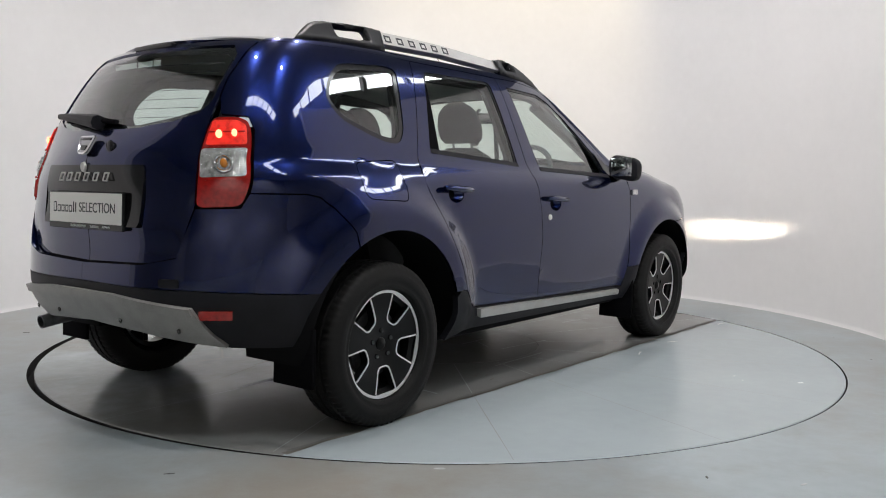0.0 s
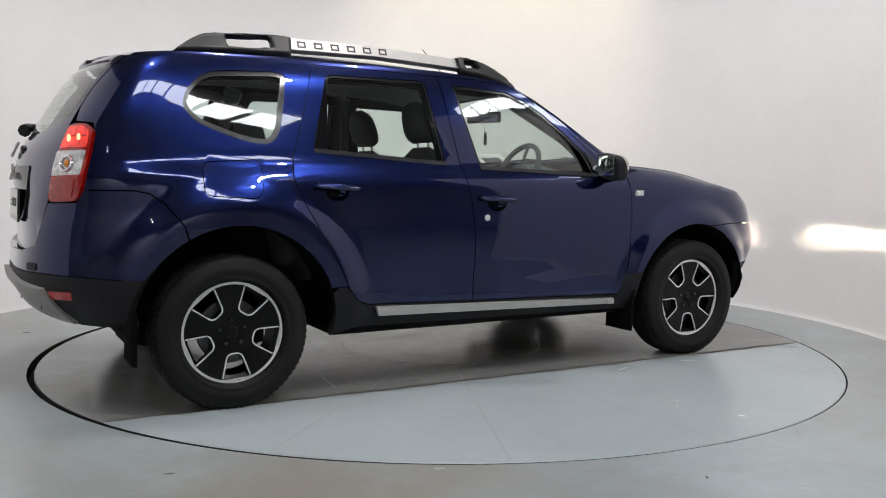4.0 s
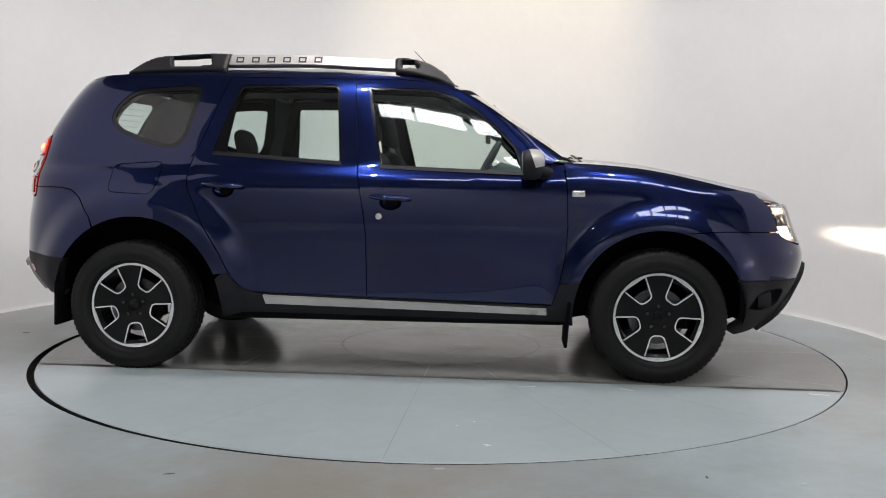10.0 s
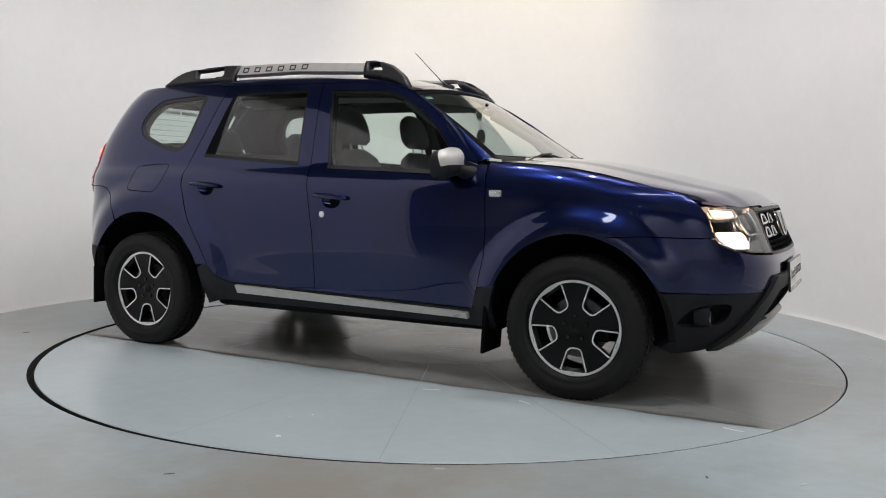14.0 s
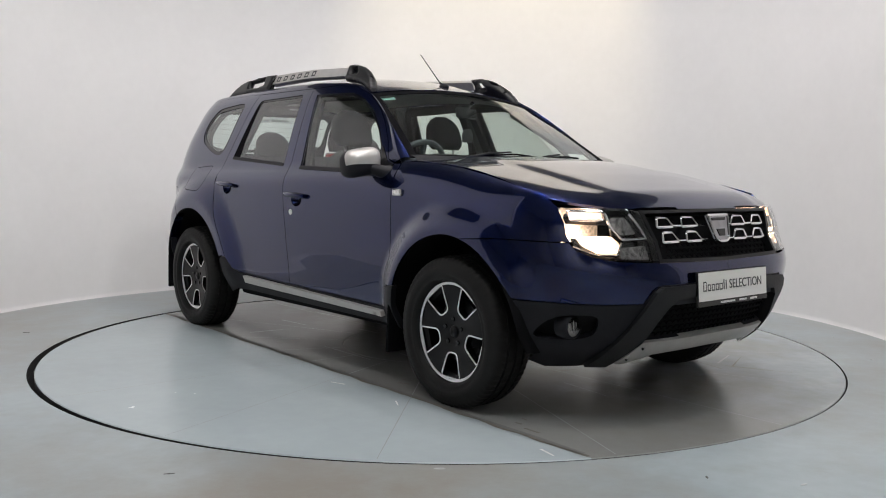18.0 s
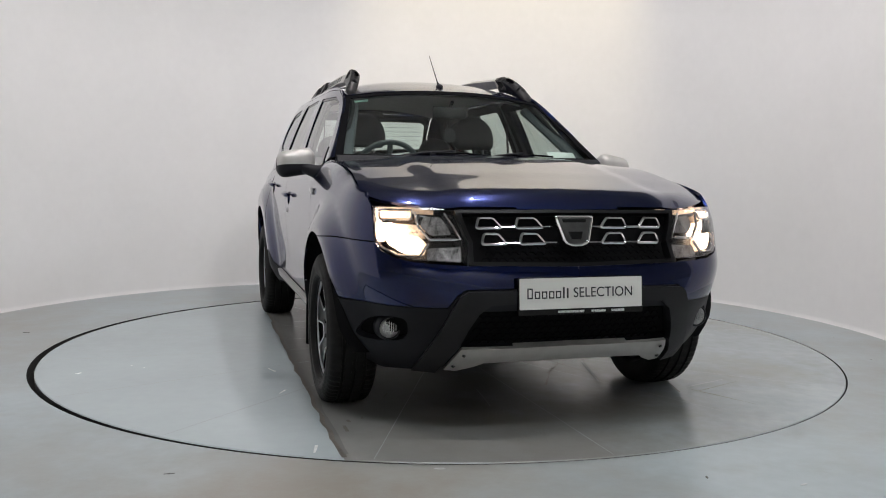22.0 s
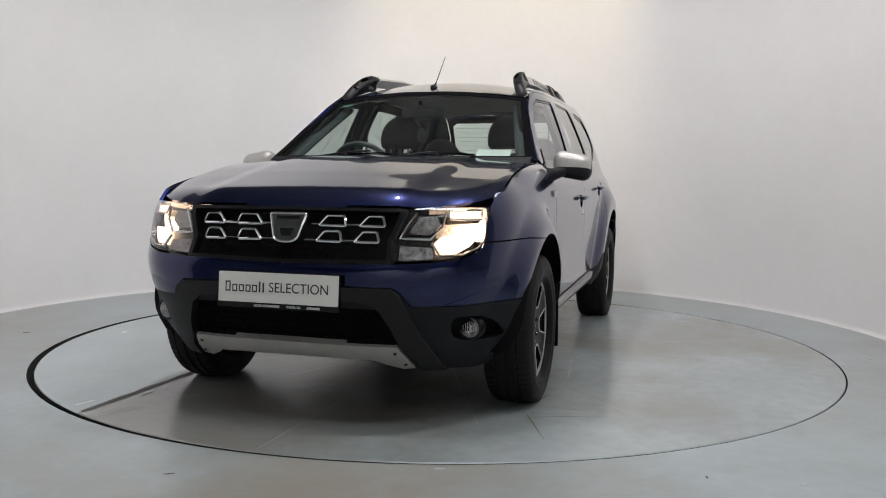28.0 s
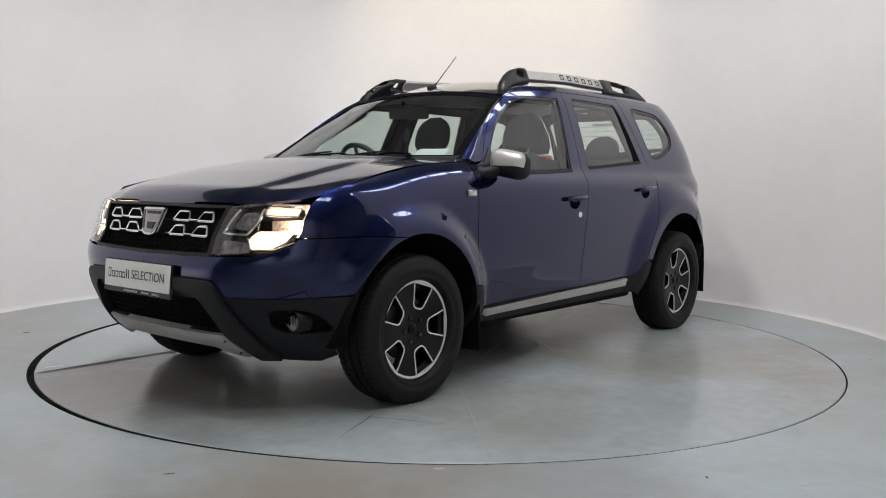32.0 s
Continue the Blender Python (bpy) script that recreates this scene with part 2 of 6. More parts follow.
def skin(name, lift, outline, mat, parent=None, label="", holes=(), gap=0.0, thick=0.012, out=0.0, step=0.035, sides="right", back=False):
    """A curved panel: an outline in the plan of a lift, lifted to its surface, with edges turned in by its thickness.
    sides: right, left, or both (joined on the middle line)."""
    if gap:
        outline = inset(dense(outline, step), gap)
        holes = [inset(dense(list(h), step), -gap) for h in holes]
    vs, fs = fill(outline, holes, step)
    pos, nor = [], []
    e = 0.002
    for u, v in vs:
        p = Vector(lift(u, v))
        n = (Vector(lift(u + e, v)) - Vector(lift(u - e, v))).cross(Vector(lift(u, v + e)) - Vector(lift(u, v - e)))
        n = n.normalized() if n.length > 1e-12 else Vector((0, 0, 1))
        pos.append(p)
        nor.append(n)
    # the outside is away from the car's middle
    if sum(n.dot(p - Vector((p.x * 0.6, 0, 0.6))) for p, n in zip(pos, nor)) < 0:
        nor = [-n for n in nor]
    pos = [p + n * out for p, n in zip(pos, nor)]
    count = {}
    for f in fs:
        for a, b in zip(f, f[1:] + f[:1]):
            count[frozenset((a, b))] = count.get(frozenset((a, b)), 0) + 1
    edge_face = {frozenset((a, b)): f for f in fs for a, b in zip(f, f[1:] + f[:1])}
    rim = [(a, b) for f in fs for a, b in zip(f, f[1:] + f[:1]) if count[frozenset((a, b))] == 1]
    if sides == "both":
        rim = [(a, b) for a, b in rim if abs(pos[a].y) > 1e-3 or abs(pos[b].y) > 1e-3]
    V, F, N = [], [], []

    def add(sg):
        base = len(V)
        V.extend((p.x, p.y * sg, p.z) for p in pos)
        k = {}
        for a, b in rim:
            for i in (a, b):
                if i not in k:
                    k[i] = len(V)
                    q = pos[i] - nor[i] * thick
                    V.append((q.x, q.y * sg, q.z))
        for f in fs:
            c = (pos[f[1]] - pos[f[0]]).cross(pos[f[2]] - pos[f[0]])
            g = f if c.dot(nor[f[0]]) > 0 else f[::-1]
            g = g if sg > 0 else g[::-1]
            F.append(tuple(base + i for i in g))
            N.append([(nor[i].x, nor[i].y * sg, nor[i].z) for i in g])
            if back:
                ib = []
                for i in g[::-1]:
                    if i not in k:
                        k[i] = len(V)
                        q = pos[i] - nor[i] * thick
                        V.append((q.x, q.y * sg, q.z))
                    ib.append(k[i])
                F.append(tuple(ib))
                N.append([(-nor[i].x, -nor[i].y * sg, -nor[i].z) for i in g[::-1]])
        for a, b in rim:
            c = [V[base + a], V[base + b], V[k[b]], V[k[a]]]
            f0 = next(f for f in (edge_face[frozenset((a, b))],))
            mid = sum((pos[i] for i in f0), Vector()) / 3
            mid.y *= sg
            q = [Vector(x) for x in c]
            n = (q[1] - q[0]).cross(q[2] - q[0])
            if n.dot(mid - q[0]) > 0:
                c, n = c[::-1], -n
            n = tuple(n.normalized()) if n.length > 1e-12 else (0, 0, 1)
            i0 = len(V)
            V.extend(c)
            F.append((i0, i0 + 1, i0 + 2, i0 + 3))
            N.append([n] * 4)

    # lifts give the right side of the car (y negative)
    for sg in {"right": (1,), "left": (-1,), "both": (1, -1)}[sides]:
        add(sg)
    me = bpy.data.meshes.new(name)
    me.from_pydata(V, [], F)
    for p in me.polygons:
        p.use_smooth = True
    if len(me.loops) == sum(len(n) for n in N):
        me.normals_split_custom_set([x for n in N for x in n])
    return link(name, me, mat, parent, label)


def pod(name, lift, outline, mat, parent, label="", holes=(), thick=0.05, soft=0.012, step=0.010, side="right"):
    """A thick moulding with rounded edges: an outline in the plan of a lift, swelling to both sides away from its rim."""
    vs, fs = fill(outline, holes, step)
    rims = [np.array(dense(list(lp), step * 0.5)) for lp in (outline, *holes)]
    sg, e, bm = (1 if side == "right" else -1), 0.002, bmesh.new()
    sheets = ([], [])
    for u, v in vs:
        q = Vector(lift(u, v))
        n = (Vector(lift(u + e, v)) - Vector(lift(u - e, v))).cross(Vector(lift(u, v + e)) - Vector(lift(u, v - e))).normalized()
        d = min(np.hypot(r[:, 0] - u, r[:, 1] - v).min() for r in rims)
        k = 1 - min(1, d / soft)
        h = thick * 0.5 * math.sqrt(max(0, 1 - k * k))
        for sheet, w in zip(sheets, (h, -h)):
            c = q + n * w
            sheet.append(bm.verts.new((c.x, c.y * sg, c.z)))
    for f in fs:
        bm.faces.new([sheets[0][i] for i in f])
        bm.faces.new([sheets[1][i] for i in f[::-1]])
    bmesh.ops.remove_doubles(bm, verts=bm.verts, dist=0.0004)
    return part(name, bm, mat, parent, label, angle=70)


def box(bm, x0, x1, y0, y1, z0, z1, r=0.0, seg=2):
    made = bmesh.ops.create_cube(bm, size=1, matrix=Matrix.Translation(((x0 + x1) / 2, (y0 + y1) / 2, (z0 + z1) / 2)) @ Matrix.Diagonal((x1 - x0, y1 - y0, z1 - z0, 1)))
    if r:
        es = list({e for v in made["verts"] for e in v.link_edges})
        bmesh.ops.bevel(bm, geom=es, offset=r, segments=seg, affect="EDGES", profile=0.5)
    return bm


def lathe(bm, profile, n=48, axis="y", closed=False):
    """Turns a profile of (radius, place along the axis) round the axis."""
    rings = []
    for r, h in profile:
        ring = []
        for i in range(n):
            a = 2 * math.pi * i / n
            c, s = r * math.cos(a), r * math.sin(a)
            ring.append(bm.verts.new((c, h, s) if axis == "y" else (c, s, h) if axis == "z" else (h, c, s)))
        rings.append(ring)
    pairs = list(zip(rings, rings[1:])) + ([(rings[-1], rings[0])] if closed else [])
    for a, b in pairs:
        for i in range(n):
            bm.faces.new((a[i], a[(i + 1) % n], b[(i + 1) % n], b[i]))
    return bm


def tube(bm, path, r, n=8, closed=False, flat=1.0):
    """A round bar along a path."""
    path = [Vector(p) for p in path]
    k, rings, side = len(path), [], None
    for i, p in enumerate(path):
        a, b = (path[i - 1], path[(i + 1) % k]) if closed else (path[max(0, i - 1)], path[min(k - 1, i + 1)])
        t = (b - a).normalized()
        if side is None:
            side = t.cross(Vector((0, 0, 1)) if abs(t.z) < 0.9 else Vector((0, 1, 0))).normalized()
        side = (side - t * side.dot(t)).normalized()
        up = t.cross(side)
        rr = r[i] if isinstance(r, (list, tuple)) else r
        rings.append([bm.verts.new(p + side * rr * math.cos(2 * math.pi * j / n) + up * rr * flat * math.sin(2 * math.pi * j / n)) for j in range(n)])
    for a, b in list(zip(rings, rings[1:])) + ([(rings[-1], rings[0])] if closed else []):
        for j in range(n):
            bm.faces.new((a[j], a[(j + 1) % n], b[(j + 1) % n], b[j]))
    if not closed:
        bm.faces.new(rings[0])
        bm.faces.new(rings[-1][::-1])
    return bm


def prism(bm, outline, m, depth, bevel=0.0):
    """An outline in the plane of m (x, y), raised by depth along its z."""
    lo = [bm.verts.new(m @ Vector((*p, 0))) for p in outline]
    top = inset(outline, bevel) if bevel else outline
    hi = [bm.verts.new(m @ Vector((*p, depth))) for p in top]
    k = len(outline)
    for i in range(k):
        bm.faces.new((lo[i], lo[(i + 1) % k], hi[(i + 1) % k], hi[i]))
    bm.faces.new(hi)
    bm.faces.new(lo[::-1])
    return bm


def letters(name, text, size, mat, parent, m, depth=0.001, spread=1.0):
    """Words in the built-in font, as a mesh; m is the pose of the middle of the line."""
    cu = bpy.data.curves.new(name, "FONT")
    cu.body, cu.size, cu.extrude, cu.align_x, cu.align_y, cu.space_character = text, size, depth, "CENTER", "CENTER", spread
    ob = new(name, cu)
    me = bpy.data.meshes.new_from_object(ob)
    bpy.data.objects.remove(ob)
    me.transform(m)
    me.materials.clear()
    return link(name, me, mat, parent)


# ---- the car's surface ----
# The car's space: x ahead, y to its left, z up, from the ground between its axles. Lifts give its right side.
AXLE, WHEEL_Z = 1.3365, 0.335
NOSE = curve([(0.2, 1.90), (0.26, 2.0), (0.32, 2.07), (0.42, 2.13), (0.55, 2.16), (0.62, 2.155), (0.75, 2.10), (0.86, 2.06), (0.92, 2.02)])
TAIL = curve([(0.30, -1.93), (0.37, -2.02), (0.45, -2.10), (0.55, -2.14), (0.72, -2.13), (0.9, -2.09), (1.14, -1.99), (1.29, -1.91), (1.42, -1.825), (1.50, -1.755), (1.56, -1.66)])
SECTION = curve([(0.2, 0.77), (0.3, 0.80), (0.4, 0.825), (0.6, 0.846), (0.8, 0.852), (0.93, 0.846), (0.985, 0.832), (1.03, 0.804), (1.06, 0.783), (1.12, 0.761), (1.3, 0.697), (1.44, 0.640), (1.50, 0.606), (1.54, 0.575), (1.57, 0.53)])
BONNET_EDGE = curve([(0.80, 1.085), (1.03, 1.074), (1.232, 1.057), (1.577, 0.992), (1.8, 0.943), (1.95, 0.918), (2.05, 0.903)])
TAIL_BULGE = curve([(0.84, 0.0), (0.90, 0.012), (1.0, 0.060), (1.10, 0.085), (1.20, 0.076), (1.32, 0.076), (1.46, 0.080), (1.52, 0.062), (1.58, 0.040)])
KF = 0.9
FRONT_S, REAR_S = 1.3 + KF * math.pi / 2, -1.3 - KF * math.pi / 2


def front_power(z):
    """How square the nose is in plan, by height."""
    return 3.0 + 0.85 * smooth(0.40, 0.68, z) + 0.15 * smooth(0.68, 0.86, z)


def rear_power(z):
    return 3.15 + 1.95 * smooth(0.82, 1.28, z)


def half_width(x, z):
    w = SECTION(z)
    f = smooth(0.72, 1.0, x)
    if f:
        top = BONNET_EDGE(x)
        t = min(0.985, max(0, (z - (top - 0.21)) / 0.21))
        w = w + f * (SECTION(min(z, 0.86)) - (0.115 - 0.065 * smooth(1.45, 1.85, x)) * (1 - math.sqrt(1 - t * t)) - w)
    # the cabin narrows towards the windscreen
    w -= 0.085 * smooth(-0.20, 0.80, x) * min(1, max(0, (z - 1.0) / 0.4)) * (1 - f)
    # flares over the wheels
    for cx, cz, r0, r1, grow in ((AXLE, WHEEL_Z, 0.43, 0.575, 0.052), (-1.31, 0.345, 0.50, 0.665, 0.052)):
        d = math.hypot(x - cx, max(0, z - cz))
        w += grow * (1 - smooth(r0, r1, d)) * smooth(0.2, 0.42, z)
    # hollow along the doors
    w -= 0.008 * math.exp(-(((z - 0.52) / 0.11) ** 2)) * (1 - smooth(0.35, 0.95, abs(x + 0.05)))
    return w


def body(s, z):
    """A point of the body's right side by its way round the car (0 between the axles, 1.3 to 2.71 round the nose) and its height."""
    if abs(s) <= 1.3:
        return (s, -half_width(s, z), z)
    a, n = (abs(s) - 1.3) / KF, front_power(z) if s > 0 else rear_power(z)
    end = NOSE(z) - 1.3 if s > 0 else TAIL(z) + 1.3
    u, v = math.sin(a), math.cos(a)
    r = (abs(u) ** n + abs(v) ** n) ** (-1 / n)
    x = (1.3 if s > 0 else -1.3) + end * u * r
    y = half_width(min(x, 1.95), z) * v * r
    if s < 0 and y < 0.60:
        x -= TAIL_BULGE(z) * (1 - (y / 0.60) ** 2) ** 2
    return (x, -y, z)


def pane(s, z):
    """The side windows' glass: nearly straight from the waist to the roof, whatever the shoulder below does."""
    a, b, t = body(s, 1.12), body(s, 1.42), (z - 1.12) / 0.30
    return (a[0] + (b[0] - a[0]) * t, a[1] + (b[1] - a[1]) * t - 0.005 * 4 * t * (1 - t) + smooth(-0.2, 0.8, s) * (0.022 - 0.032 * min(1, max(0, t))), z)


def way_round(u, n):
    u = min(1, max(0, u))
    return 1.3 + KF * math.atan2(u, max(0, 1 - u**n) ** (1 / n))


def at_x(x, z):
    """Outline point of the body from x and z."""
    if x > 1.3:
        return (way_round((x - 1.3) / (NOSE(z) - 1.3), front_power(z)), z)
    if x < -1.3:
        return (-way_round((x + 1.3) / (TAIL(z) + 1.3), rear_power(z)), z)
    return (x, z)


def front_y(y, z):
    """Outline point on the nose from the distance off the middle line."""
    n = front_power(z)
    return (way_round(max(0, 1 - (y / half_width(1.9, z)) ** n) ** (1 / n), n), z)


def rear_y(y, z):
    n = rear_power(z)
    return (-way_round(max(0, 1 - (y / half_width(-1.9, z)) ** n) ** (1 / n), n), z)


ROOF_MID = curve([(-1.80, 1.530), (-1.75, 1.545), (-1.6, 1.580), (-1.3, 1.612), (-0.9, 1.627), (-0.4, 1.620), (0.0, 1.584), (0.233, 1.534), (0.40, 1.490)])


def roof_top(x, y):
    return (x, y, ROOF_MID(x) - (0.062 + 0.018 * (1 - smooth(-0.3, 0.3, x))) * (abs(y) / 0.575) ** 2.2)


def bonnet_top(x, y):
    w, y = y, abs(y)
    e = BONNET_EDGE(x)
    rho = ((max(0, x - 1.3) / (NOSE(0.89) - 1.3)) ** 4 + (y / 0.86) ** 4) ** 0.25
    z = e + (0.030 - 0.012 * smooth(1.75, 2.05, x)) * (1 - (y / 0.74) ** 2) + 0.010 * (1 - smooth(0.40, 0.52, y)) - 0.054 * max(0, (rho - 0.82) / 0.18) ** 2 * smooth(1.4, 1.9, x)
    return (x, w, z)


def screen(v, w):
    """The windscreen: v from the roof (0) to the bonnet (1), w from the middle (0) to the right edge (1)."""
    tx, tz = 0.385 - 0.050 * w * w, 1.488 - 0.044 * w * w
    bx, bz = 0.965 - 0.090 * w * w, 1.092 + 0.002 * w * w
    k = 0.008 * 4 * v * (1 - v)
    return (tx + (bx - tx) * v + k * 0.55, -w * (0.570 + 0.150 * v), tz + (bz - tz) * v + k * 0.8)


# ---- the studio ----
DISC_R, PIT_R, PIT_X = 2.238, 2.259, -0.015
FLOOR_PAINT = material("floor_paint", (0.335, 0.385, 0.405), 0.30, vary=0.16, scale=1.3, bump=0.10, bump_scale=25)
DISC_PAINT = material("turntable_worn_shaded_paint", (0.345, 0.385, 0.400), 0.22, vary=0.16, scale=1.1, bump=0.06, bump_scale=25)
SEGMENT_PAINT = material("turntable_fresh_paint", (0.40, 0.455, 0.475), 0.27, vary=0.05, scale=1.1, bump=0.05, bump_scale=25)
WALL_PAINT = material("white_wall_paint", (0.79, 0.785, 0.79), 0.6, vary=0.03, scale=1.2, bump=0.06, bump_scale=12)
def worn_floor(m, dirt, size, seed):
    """Mixes broad brownish worn patches and fine scratches into a floor paint."""
    n, l = m.node_tree.nodes, m.node_tree.links
    b = n["Principled BSDF"]
    co = next(x for x in n if x.type == "TEX_COORD")
    old = b.inputs["Base Color"].links[0].from_socket
    big, mid, ramp, mix, mul = n.new("ShaderNodeTexNoise"), n.new("ShaderNodeTexNoise"), n.new("ShaderNodeValToRGB"), n.new("ShaderNodeMix"), n.new("ShaderNodeMath")
    shift = n.new("ShaderNodeMapping")
    shift.inputs["Location"].default_value = (seed, seed * 0.7, 0)
    l.new(co.outputs["Object"], shift.inputs["Vector"])
    big.inputs["Scale"].default_value, big.inputs["Detail"].default_value = size, 6
    mid.inputs["Scale"].default_value, mid.inputs["Detail"].default_value = size * 9, 8
    mid.inputs["Roughness"].default_value = 0.7
    mul.operation = "MULTIPLY_ADD"
    mul.inputs[1].default_value = 0.4
    l.new(shift.outputs[0], big.inputs["Vector"])
    l.new(shift.outputs[0], mid.inputs["Vector"])
    l.new(mid.outputs[0], mul.inputs[0])
    l.new(big.outputs[0], mul.inputs[2])
    e = ramp.color_ramp.elements
    e[0].position, e[1].position = 0.62, 0.92
    l.new(mul.outputs[0], ramp.inputs[0])
    mix.data_type = "RGBA"
    mix.inputs[7].default_value = (*dirt, 1)
    l.new(ramp.outputs[0], mix.inputs[0])
    l.new(old, mix.inputs[6])
    l.new(mix.outputs[2], b.inputs["Base Color"])


worn_floor(FLOOR_PAINT, (0.27, 0.255, 0.225), 0.55, 3.1)
worn_floor(DISC_PAINT, (0.27, 0.265, 0.245), 0.8, 7.4)


def shaded_bare_strip(m, shaded_bare, y0, y1):
    """A broad strip of worn floor with the car's shade painted in, brown along the seam and thinning out across the
    disc.
    """
    n, l = m.node_tree.nodes, m.node_tree.links
    b = n["Principled BSDF"]
    co = next(x for x in n if x.type == "TEX_COORD")
    old = b.inputs["Base Color"].links[0].from_socket
    sep, no, add, rng, mix = n.new("ShaderNodeSeparateXYZ"), n.new("ShaderNodeTexNoise"), n.new("ShaderNodeMath"), n.new("ShaderNodeMapRange"), n.new("ShaderNodeMix")
    no.inputs["Scale"].default_value, no.inputs["Detail"].default_value = 2.2, 8
    no.inputs["Roughness"].default_value = 0.65
    add.operation = "MULTIPLY_ADD"
    add.inputs[1].default_value = 1.6
    rng.inputs["From Min"].default_value, rng.inputs["From Max"].default_value = y0 + 0.8, y1 + 0.8
    rng.inputs["To Min"].default_value, rng.inputs["To Max"].default_value = 0.68, 0.0
    mix.data_type = "RGBA"
    mix.inputs[7].default_value = (*shaded_bare, 1)
    l.new(co.outputs["Object"], sep.inputs[0])
    l.new(co.outputs["Object"], no.inputs["Vector"])
    l.new(no.outputs[0], add.inputs[0])
    l.new(sep.outputs[1], add.inputs[2])
    l.new(add.outputs[0], rng.inputs["Value"])
    l.new(rng.outputs[0], mix.inputs[0])
    l.new(old, mix.inputs[6])
    l.new(mix.outputs[2], b.inputs["Base Color"])


# brown wear and some of the shade under the car, in one colour
shaded_bare_strip(DISC_PAINT, (0.215, 0.202, 0.182), -0.15, 0.70)
PIT_DARK = material("dark_joint", (0.015, 0.015, 0.015), 0.9)
JOINT = material("joint_line", (0.12, 0.12, 0.115), 0.8)
FINE_JOINT = material("fine_joint", (0.22, 0.235, 0.235), 0.7)
SEAM = material("worn_seam", (0.10, 0.090, 0.078), 0.7, vary=0.5, scale=9, bump=0.5, bump_scale=60)
SHED = material("shed_cladding", (0.42, 0.42, 0.41), 0.7, vary=0.2, scale=0.8)
BEAM_DARK = material("roof_steel", (0.07, 0.07, 0.07), 0.6, vary=0.2, scale=3)
SKYLIGHT = material("skylight_sheet", (0.8, 0.8, 0.8), 0.6, emit=(0.94, 0.97, 1.0), power=14.0)
LAMP_GLASS = material("lamp_glass", (1, 1, 1), 0.4, emit=(1, 0.93, 0.82), power=420.0)


def ring_sheet(bm, r0, r1, z, cx0=0.0, cx1=0.0, n=160):
    a = [bm.verts.new((cx0 + r0 * math.cos(2 * math.pi * i / n), r0 * math.sin(2 * math.pi * i / n), z)) for i in range(n)]
    b = [bm.verts.new((cx1 + r1 * math.cos(2 * math.pi * i / n), r1 * math.sin(2 * math.pi * i / n), z)) for i in range(n)]
    for i in range(n):
        bm.faces.new((a[i], b[i], b[(i + 1) % n], a[(i + 1) % n]))
    return a, b


def floor_sheet():
    bm = bmesh.new()
    a, b = ring_sheet(bm, PIT_R, 16.0, 0.0, PIT_X)
    low = [bm.verts.new((v.co.x, v.co.y, -0.06)) for v in a]
    n = len(a)
    for i in range(n):
        bm.faces.new((a[i], a[(i + 1) % n], low[(i + 1) % n], low[i]))
    bm.faces.new(low)
    ob = part("floor", bm, FLOOR_PAINT, None, "pale blue-grey painted concrete floor with worn patches", angle=30)
    ob.data.materials.append(PIT_DARK)
    for p in ob.data.polygons:
        if p.center.z < -0.02:
            p.material_index = 1
    return tagged(ob, "", "floor", kind="structure")


floor_sheet()



def floor_mark(x, y, w, h, turn, mat):
    bm = bmesh.new()
    pts = [(w * (0.5 + 0.3 * noise.noise(Vector((k, x, y)))) * math.cos(k * 0.785), h * (0.5 + 0.3 * noise.noise(Vector((k + 9, x, y)))) * math.sin(k * 0.785)) for k in range(8)]
    prism(bm, pts, pose(x, y, 0, 0, 0, turn), 0.0012)
    tagged(part("floor_mark", bm, mat, None, "small scuff mark on the painted floor", flat=True), "", "mark", kind="structure")


CHIP = material("paint_chip", (0.50, 0.52, 0.52), 0.6, vary=0.2, scale=30)
for x, y, w, h, a, mt in ((0.0, -2.30, 0.09, 0.03, 5, CHIP), (-1.98, -1.55, 0.06, 0.02, 20, JOINT), (-2.35, -1.30, 0.10, 0.02, -10, JOINT), (1.20, -2.42, 0.05, 0.02, 30, CHIP), (2.45, -0.35, 0.06, 0.03, 60, CHIP), (2.55, 0.35, 0.05, 0.03, 40, CHIP), (-2.62, 0.2, 0.08, 0.03, 0, JOINT), (0.9, -2.36, 0.04, 0.015, 80, JOINT), (-0.9, -2.38, 0.07, 0.012, 15, JOINT)):
    floor_mark(x, y, w * 0.55, h * 0.55, a, mt)

WALL_C, WALL_R, WALL_H = (-0.215, 0.17), 3.07, 3.22


def round_wall():
    """The white backdrop wall: three quarters of a ring, open towards the camera, coved at the floor."""
    bm = bmesh.new()
    n = 124
    prof = [(WALL_R - 0.02, 0.0), (WALL_R - 0.012, 0.006), (WALL_R, 0.03), (WALL_R, WALL_H), (WALL_R + 0.12, WALL_H), (WALL_R + 0.12, 0.0)]
    cols = []
    for i in range(n + 1):
        a = radians(-40 + 270 * i / n)
        cols.append([bm.verts.new((WALL_C[0] + r * math.cos(a), WALL_C[1] + r * math.sin(a), z)) for r, z in prof])
    for c, d in zip(cols, cols[1:]):
        for j in range(len(prof)):
            k = (j + 1) % len(prof)
            bm.faces.new((c[j], d[j], d[k], c[k]))
    bm.faces.new(cols[0])
    bm.faces.new(cols[-1][::-1])
    return tagged(part("wall_backdrop", bm, WALL_PAINT, None, "curved white painted backdrop wall round the turntable", angle=40), "", "wall", kind="structure")


round_wall()


